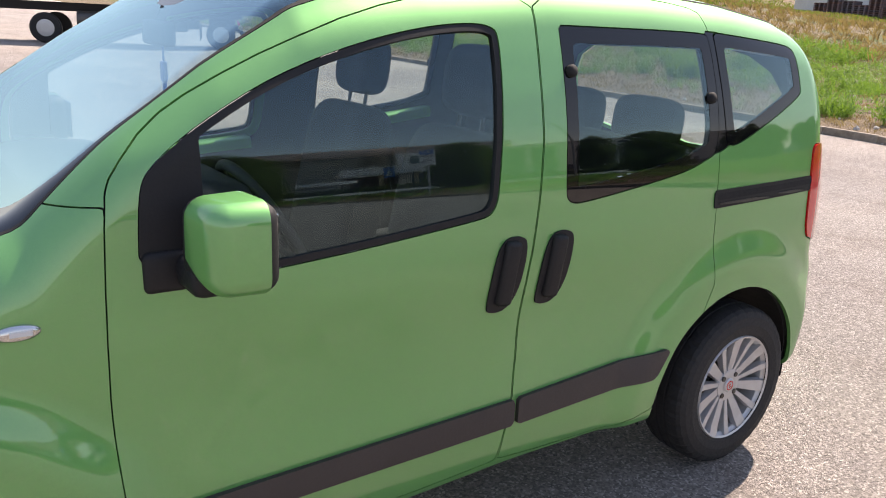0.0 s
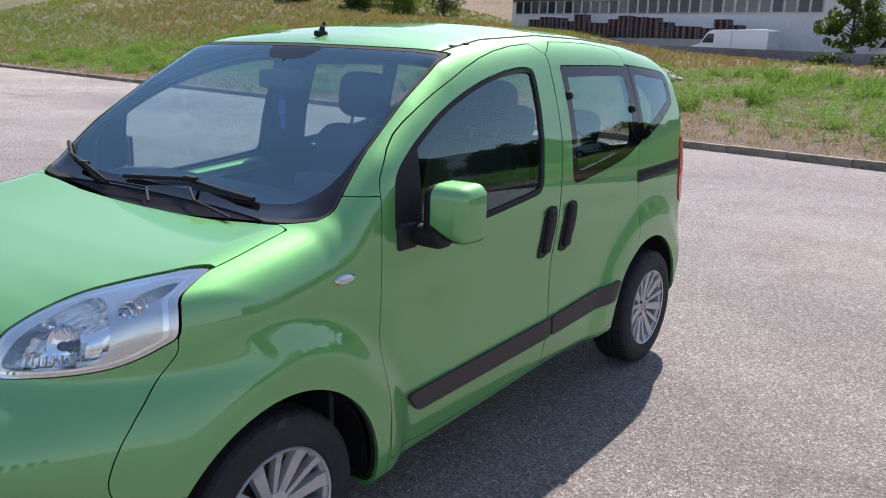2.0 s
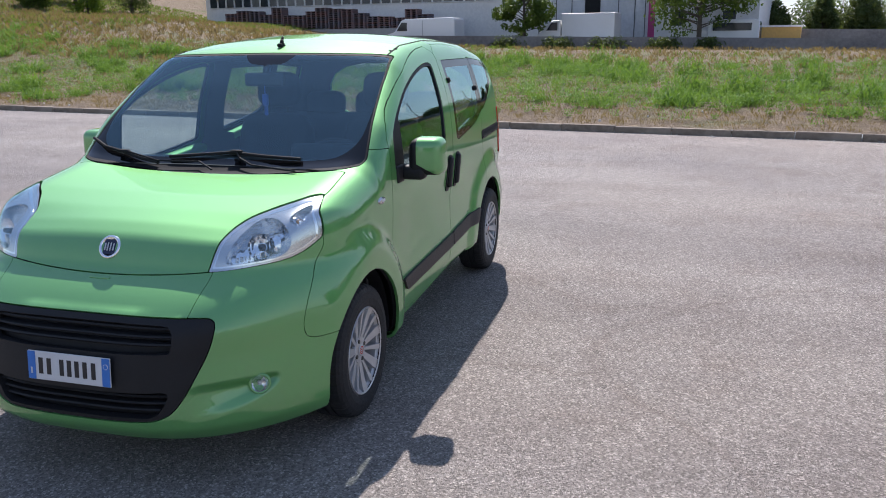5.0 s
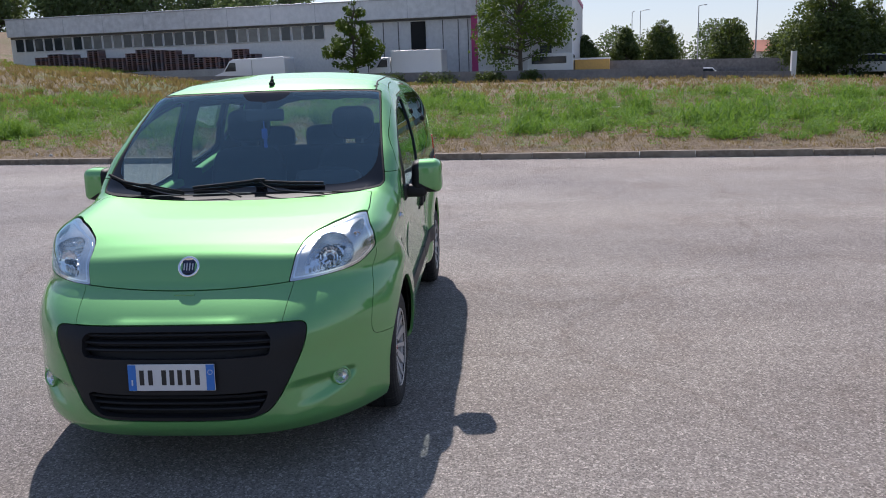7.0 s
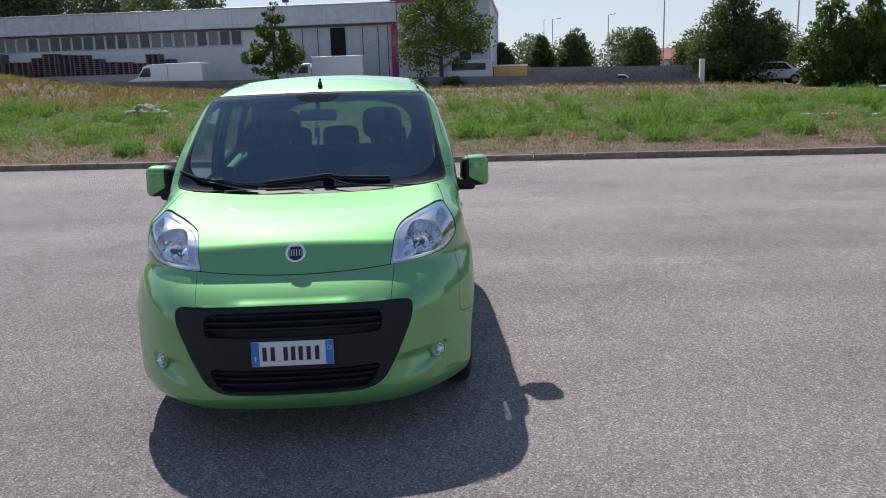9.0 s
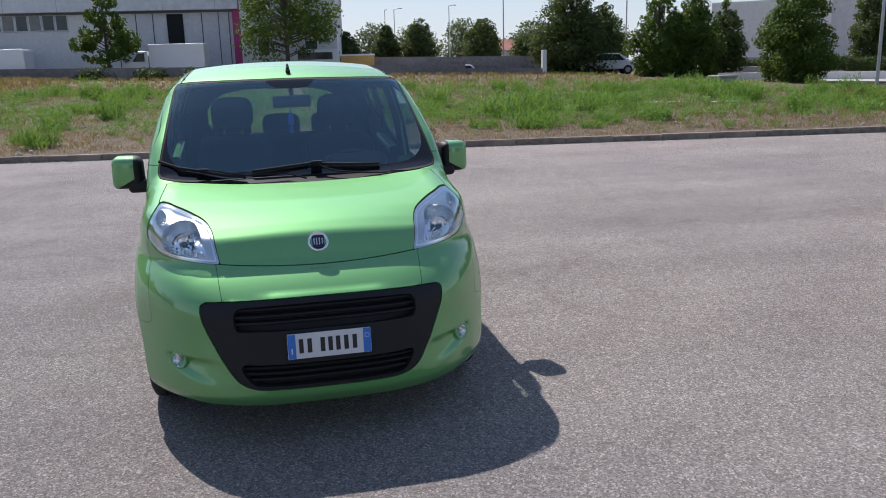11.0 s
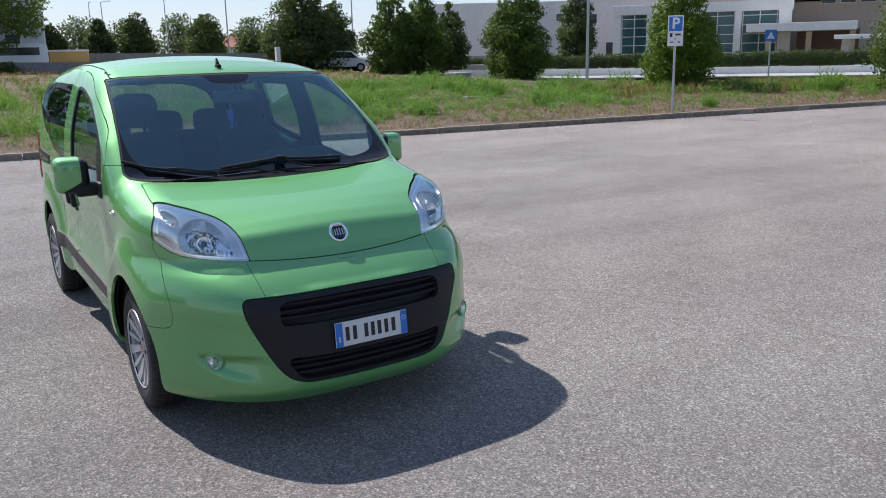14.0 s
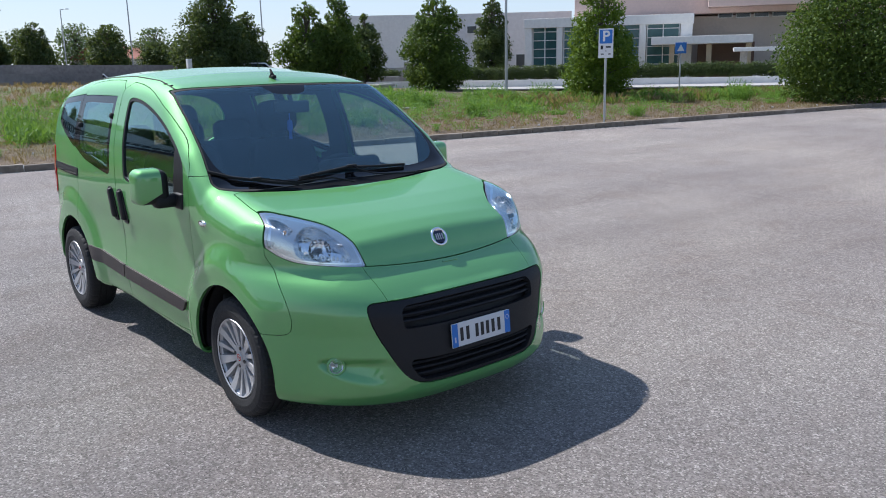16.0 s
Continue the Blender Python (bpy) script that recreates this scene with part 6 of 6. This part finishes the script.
tufts("green_grass", "short patchy green grass on a rough field", 11, 19000, 0.35, 17, -34, 36, 0.11, 0.008, 5, GRASS, 1)
tufts("dry_grass", "short dry straw-coloured grass near the kerb", 12, 19000, 0.2, 17, -34, 36, 0.10, 0.006, 5, STRAW, -1)
tufts("green_grass_far", "green grass on the rising field", 13, 17000, 17, 42, -30, 60, 0.20, 0.018, 5, GRASS, 1)
tufts("dry_grass_far", "dry grass on the rising field", 14, 6000, 17, 42, -30, 60, 0.22, 0.016, 5, STRAW, -1)
tufts("green_grass_hill", "short green grass on the slope beyond", 16, 16000, 0.4, 52, 34, 80, 0.22, 0.020, 5, GRASS, 0)
tufts("dry_grass_hill", "dry grass on the slope beyond", 17, 5000, 0.3, 52, 34, 80, 0.20, 0.016, 5, STRAW, 0)
tufts("dry_grass_verge", "tall dry brown grass at the street's edge", 18, 300, 5.2, 9.5, -35, -17, 0.34, 0.010, 8, STRAW, 0)
tufts("green_grass_verge", "green tussocks at the street's edge", 19, 200, 4.5, 9.0, -35, -15, 0.34, 0.012, 9, GRASS, 0)
tufts("dry_grass_bank", "tall dry grass on a bank", 15, 2600, 13, 30, 14, 62, 0.34, 0.018, 6, STRAW, 0)


def weed_mesh(seed, h, w, n):
    """A bushy weed: many thin arching stems with narrow leaves."""
    rng = random.Random(seed)
    verts, faces = [], []
    for _ in range(n):
        a, lean = rng.uniform(0, 6.28), rng.random() ** 0.7
        o = Vector((math.cos(a), math.sin(a), 0))
        root = o * math.sqrt(rng.random()) * 0.36 * w
        tip = root + o * lean * w * 0.16 + Vector((0, 0, h * (1 - 0.45 * lean ** 2) * rng.uniform(0.6, 1.15)))
        for k in range(7):
            t = 0.2 + 0.8 * k / 6
            p = root.lerp(tip, t) + Vector((rng.gauss(0, 0.02), rng.gauss(0, 0.02), 0))
            b = rng.uniform(0, 6.28)
            leaf = Vector((math.cos(b), math.sin(b), rng.uniform(0.5, 1.8))).normalized() * 0.11 * rng.uniform(0.5, 1.1)
            side = leaf.cross(Vector((0, 0, 1))).normalized() * 0.011
            i = len(verts)
            verts += [p - side, p + side, p + leaf * 0.6 + side * 0.8, p + leaf]
            faces += [(i, i + 1, i + 2), (i, i + 2, i + 3)]
        i = len(verts)
        s = Vector((-o.y, o.x, 0)) * 0.006
        verts += [root - s, root + s, tip]
        faces += [(i, i + 1, i + 2)]
    me = bpy.data.meshes.new("weed")
    me.from_pydata(verts, [], faces)
    me.materials.append(WEED)
    return me


weed_kinds = [weed_mesh(1, 0.50, 1.0, 110), weed_mesh(2, 0.36, 1.35, 130), weed_mesh(3, 0.60, 0.9, 110), weed_mesh(4, 0.28, 1.1, 90)]
rng = random.Random(21)
spots, tries = [], 0
while len(spots) < 298 and tries < 9000:
    tries += 1
    d, s = 0.9 + 20 * rng.random() ** 1.1, rng.uniform(-30, 42)
    if greenness(d, s) + 0.45 * rng.gauss(0, 1) > 0.25 and not (s < -17 and d > 11 + 0.25 * (s + 24)):
        spots.append((d, s))
for d, s in spots:
    ob = new("weed", weed_kinds[rng.randrange(4)])
    k = rng.uniform(0.5, 1.3) * (1 if d > 3 else 0.85)
    ob.matrix_basis = Matrix.Translation(kerb_point(d, s, field_z(d, s) - 0.02)) @ Matrix.Rotation(rng.uniform(0, 6.28), 4, "Z") @ Matrix.Diagonal((k, k, k, 1))
    tagged(ob, "bushy fresh green weed growing in dry ground", "weed", "weeds in the field")

def small_weeds(name, label, seed, count):
    """Countless low leafy clumps between the larger weeds."""
    rng = random.Random(seed)
    verts, faces = [], []
    while count:
        d, s = 0.25 + 21 * rng.random() ** 1.2, rng.uniform(-32, 40)
        if greenness(d, s) + 0.4 * rng.gauss(0, 1) < 0.16 or (s < -17 and d > 11 + 0.25 * (s + 24)):
            continue
        count -= 1
        base, h = kerb_point(d, s, field_z(d, s) - 0.01), rng.uniform(0.10, 0.34)
        for _ in range(rng.randrange(12, 26)):
            a = rng.uniform(0, 6.28)
            o = Vector((math.cos(a), math.sin(a), 0))
            root = base + o * rng.random() * h * 0.55
            for k in range(4):
                p = root + o * h * 0.12 * k + Vector((rng.gauss(0, 0.015), rng.gauss(0, 0.015), h * (0.2 + 0.24 * k)))
                b = rng.uniform(0, 6.28)
                leaf = Vector((math.cos(b), math.sin(b), rng.uniform(0.2, 1.5))).normalized() * h * rng.uniform(0.2, 0.38)
                side = leaf.cross(Vector((0, 0, 1))).normalized() * 0.011
                i = len(verts)
                verts += [p - side, p + side, p + leaf]
                faces += [(i, i + 1, i + 2)]
    me = bpy.data.meshes.new(name)
    me.from_pydata(verts, [], faces)
    me.materials.append(WEED)
    return tagged(new(name, me), label, "weeds", kind="stuff")


small_weeds("small_weeds", "low leafy green weeds scattered over dry ground", 23, 3600)

for k, (d, s, w) in enumerate([(8.0, -9.2, 1.2), (8.1, -10.9, 1.5), (8.0, -12.8, 0.9), (11.5, -3.2, 0.9)]):
    slab = link_bm("slab", box_bm((0.45, w, 0.10), bevel=0.02), CONCRETE)
    slab.matrix_basis = Matrix.Translation(kerb_point(d, s, field_z(d, s) - 0.015)) @ Matrix.Rotation(-KERB_K + 0.03 * k, 4, "Z")
    tagged(slab, "pale concrete slab lying among weeds", "slab", "slabs in the field")

# bits of litter and pebbles along the kerb
rng = random.Random(31)
litter = tagged(new("litter"), "crumpled pale plastic bottle lying by the kerb", "litter")
part("bottle", moved(lathe_bm([(0.0, -0.10), (0.035, -0.10), (0.036, 0.05), (0.014, 0.09), (0.014, 0.12), (0.0, 0.12)], 14), Matrix.Rotation(math.radians(90), 4, "X")), WHITE, litter)
litter.matrix_basis = Matrix.Translation(kerb_point(-0.25, 15.0, 0.036))
for k in range(70):
    bm = bmesh.new()
    bmesh.ops.create_icosphere(bm, subdivisions=1, radius=rng.uniform(0.02, 0.055))
    for vv in bm.verts:
        vv.co *= rng.uniform(0.7, 1.2)
    ob = link_bm("pebble", bm, STONE)
    d, s = 0.3 + 14 * rng.random() ** 2, rng.uniform(-25, 24)
    ob.location = kerb_point(d, s, field_z(d, s) + 0.012)
    tagged(ob, "small pale stone lying in dry grass", "stone", "stones in the grass")

grit = bmesh.new()
rng = random.Random(37)
for k in range(520):
    r = rng.uniform(0.006, 0.022)
    m = Matrix.Translation(kerb_point(-0.02 - 0.3 * rng.random() ** 2.5, rng.uniform(-28, 26), r * 0.4)) @ Matrix.Rotation(rng.uniform(0, 6), 4, "Z") @ Matrix.Diagonal((r, r * rng.uniform(0.6, 1.3), r * 0.6, 1))
    bmesh.ops.create_icosphere(grit, subdivisions=1, radius=1, matrix=m)
tagged(link_bm("grit", grit, STONE), "pale grit and crumbs lying along the kerb", "grit", kind="stuff")

# ---- kerb stones ----
kerb = tagged(link_bm("kerb", moved(box_bm((0.08, 1, 0.10), (0, 0, 0)), frame_at(KERB_X) @ Matrix.Translation((0.06, 5.0, 0.0)) @ Matrix.Diagonal((1, 130, 1, 1))), CONCRETE), "worn concrete kerb along a field", "kerb", kind="structure")
KERBMAT = Mat("worn_kerb_concrete", (0.3, 0.28, 0.25), 0.95)
kf, kb = KERBMAT.noise(9, 5), KERBMAT.noise(1.2, 3)
KERBMAT.color(KERBMAT.mix(KERBMAT.random(), KERBMAT.mix(kf, (0.125, 0.098, 0.074), (0.26, 0.215, 0.165)), KERBMAT.mix(kb, (0.165, 0.132, 0.10), (0.36, 0.305, 0.245)))).bump(kf, 0.5, 0.01)
meshes = []
for k in range(5):
    rr = random.Random(k)
    bm = box_bm((0.13, 0.985, 0.20), bevel=0.014, segments=2)
    for vv in bm.verts:
        vv.co += Vector((rr.uniform(-1, 1), rr.uniform(-1, 1), rr.uniform(-1, 1))) * 0.004
    me = bpy.data.meshes.new("kerb_stone")
    bm.to_mesh(me)
    bm.free()
    me.materials.append(KERBMAT.m)
    meshes.append(me)
rr = random.Random(77)
for i in range(-52, 68):
    ob = new("kerb_stone", meshes[rr.randrange(5)])
    ob.parent = kerb
    ob.matrix_basis = frame_at(KERB_X) @ Matrix.Translation((0.065 + rr.uniform(-0.008, 0.008), i * 1.0 + 0.5, 0.020 + rr.uniform(-0.010, 0.006))) @ Matrix.Rotation(rr.uniform(-0.008, 0.008), 4, "Z")
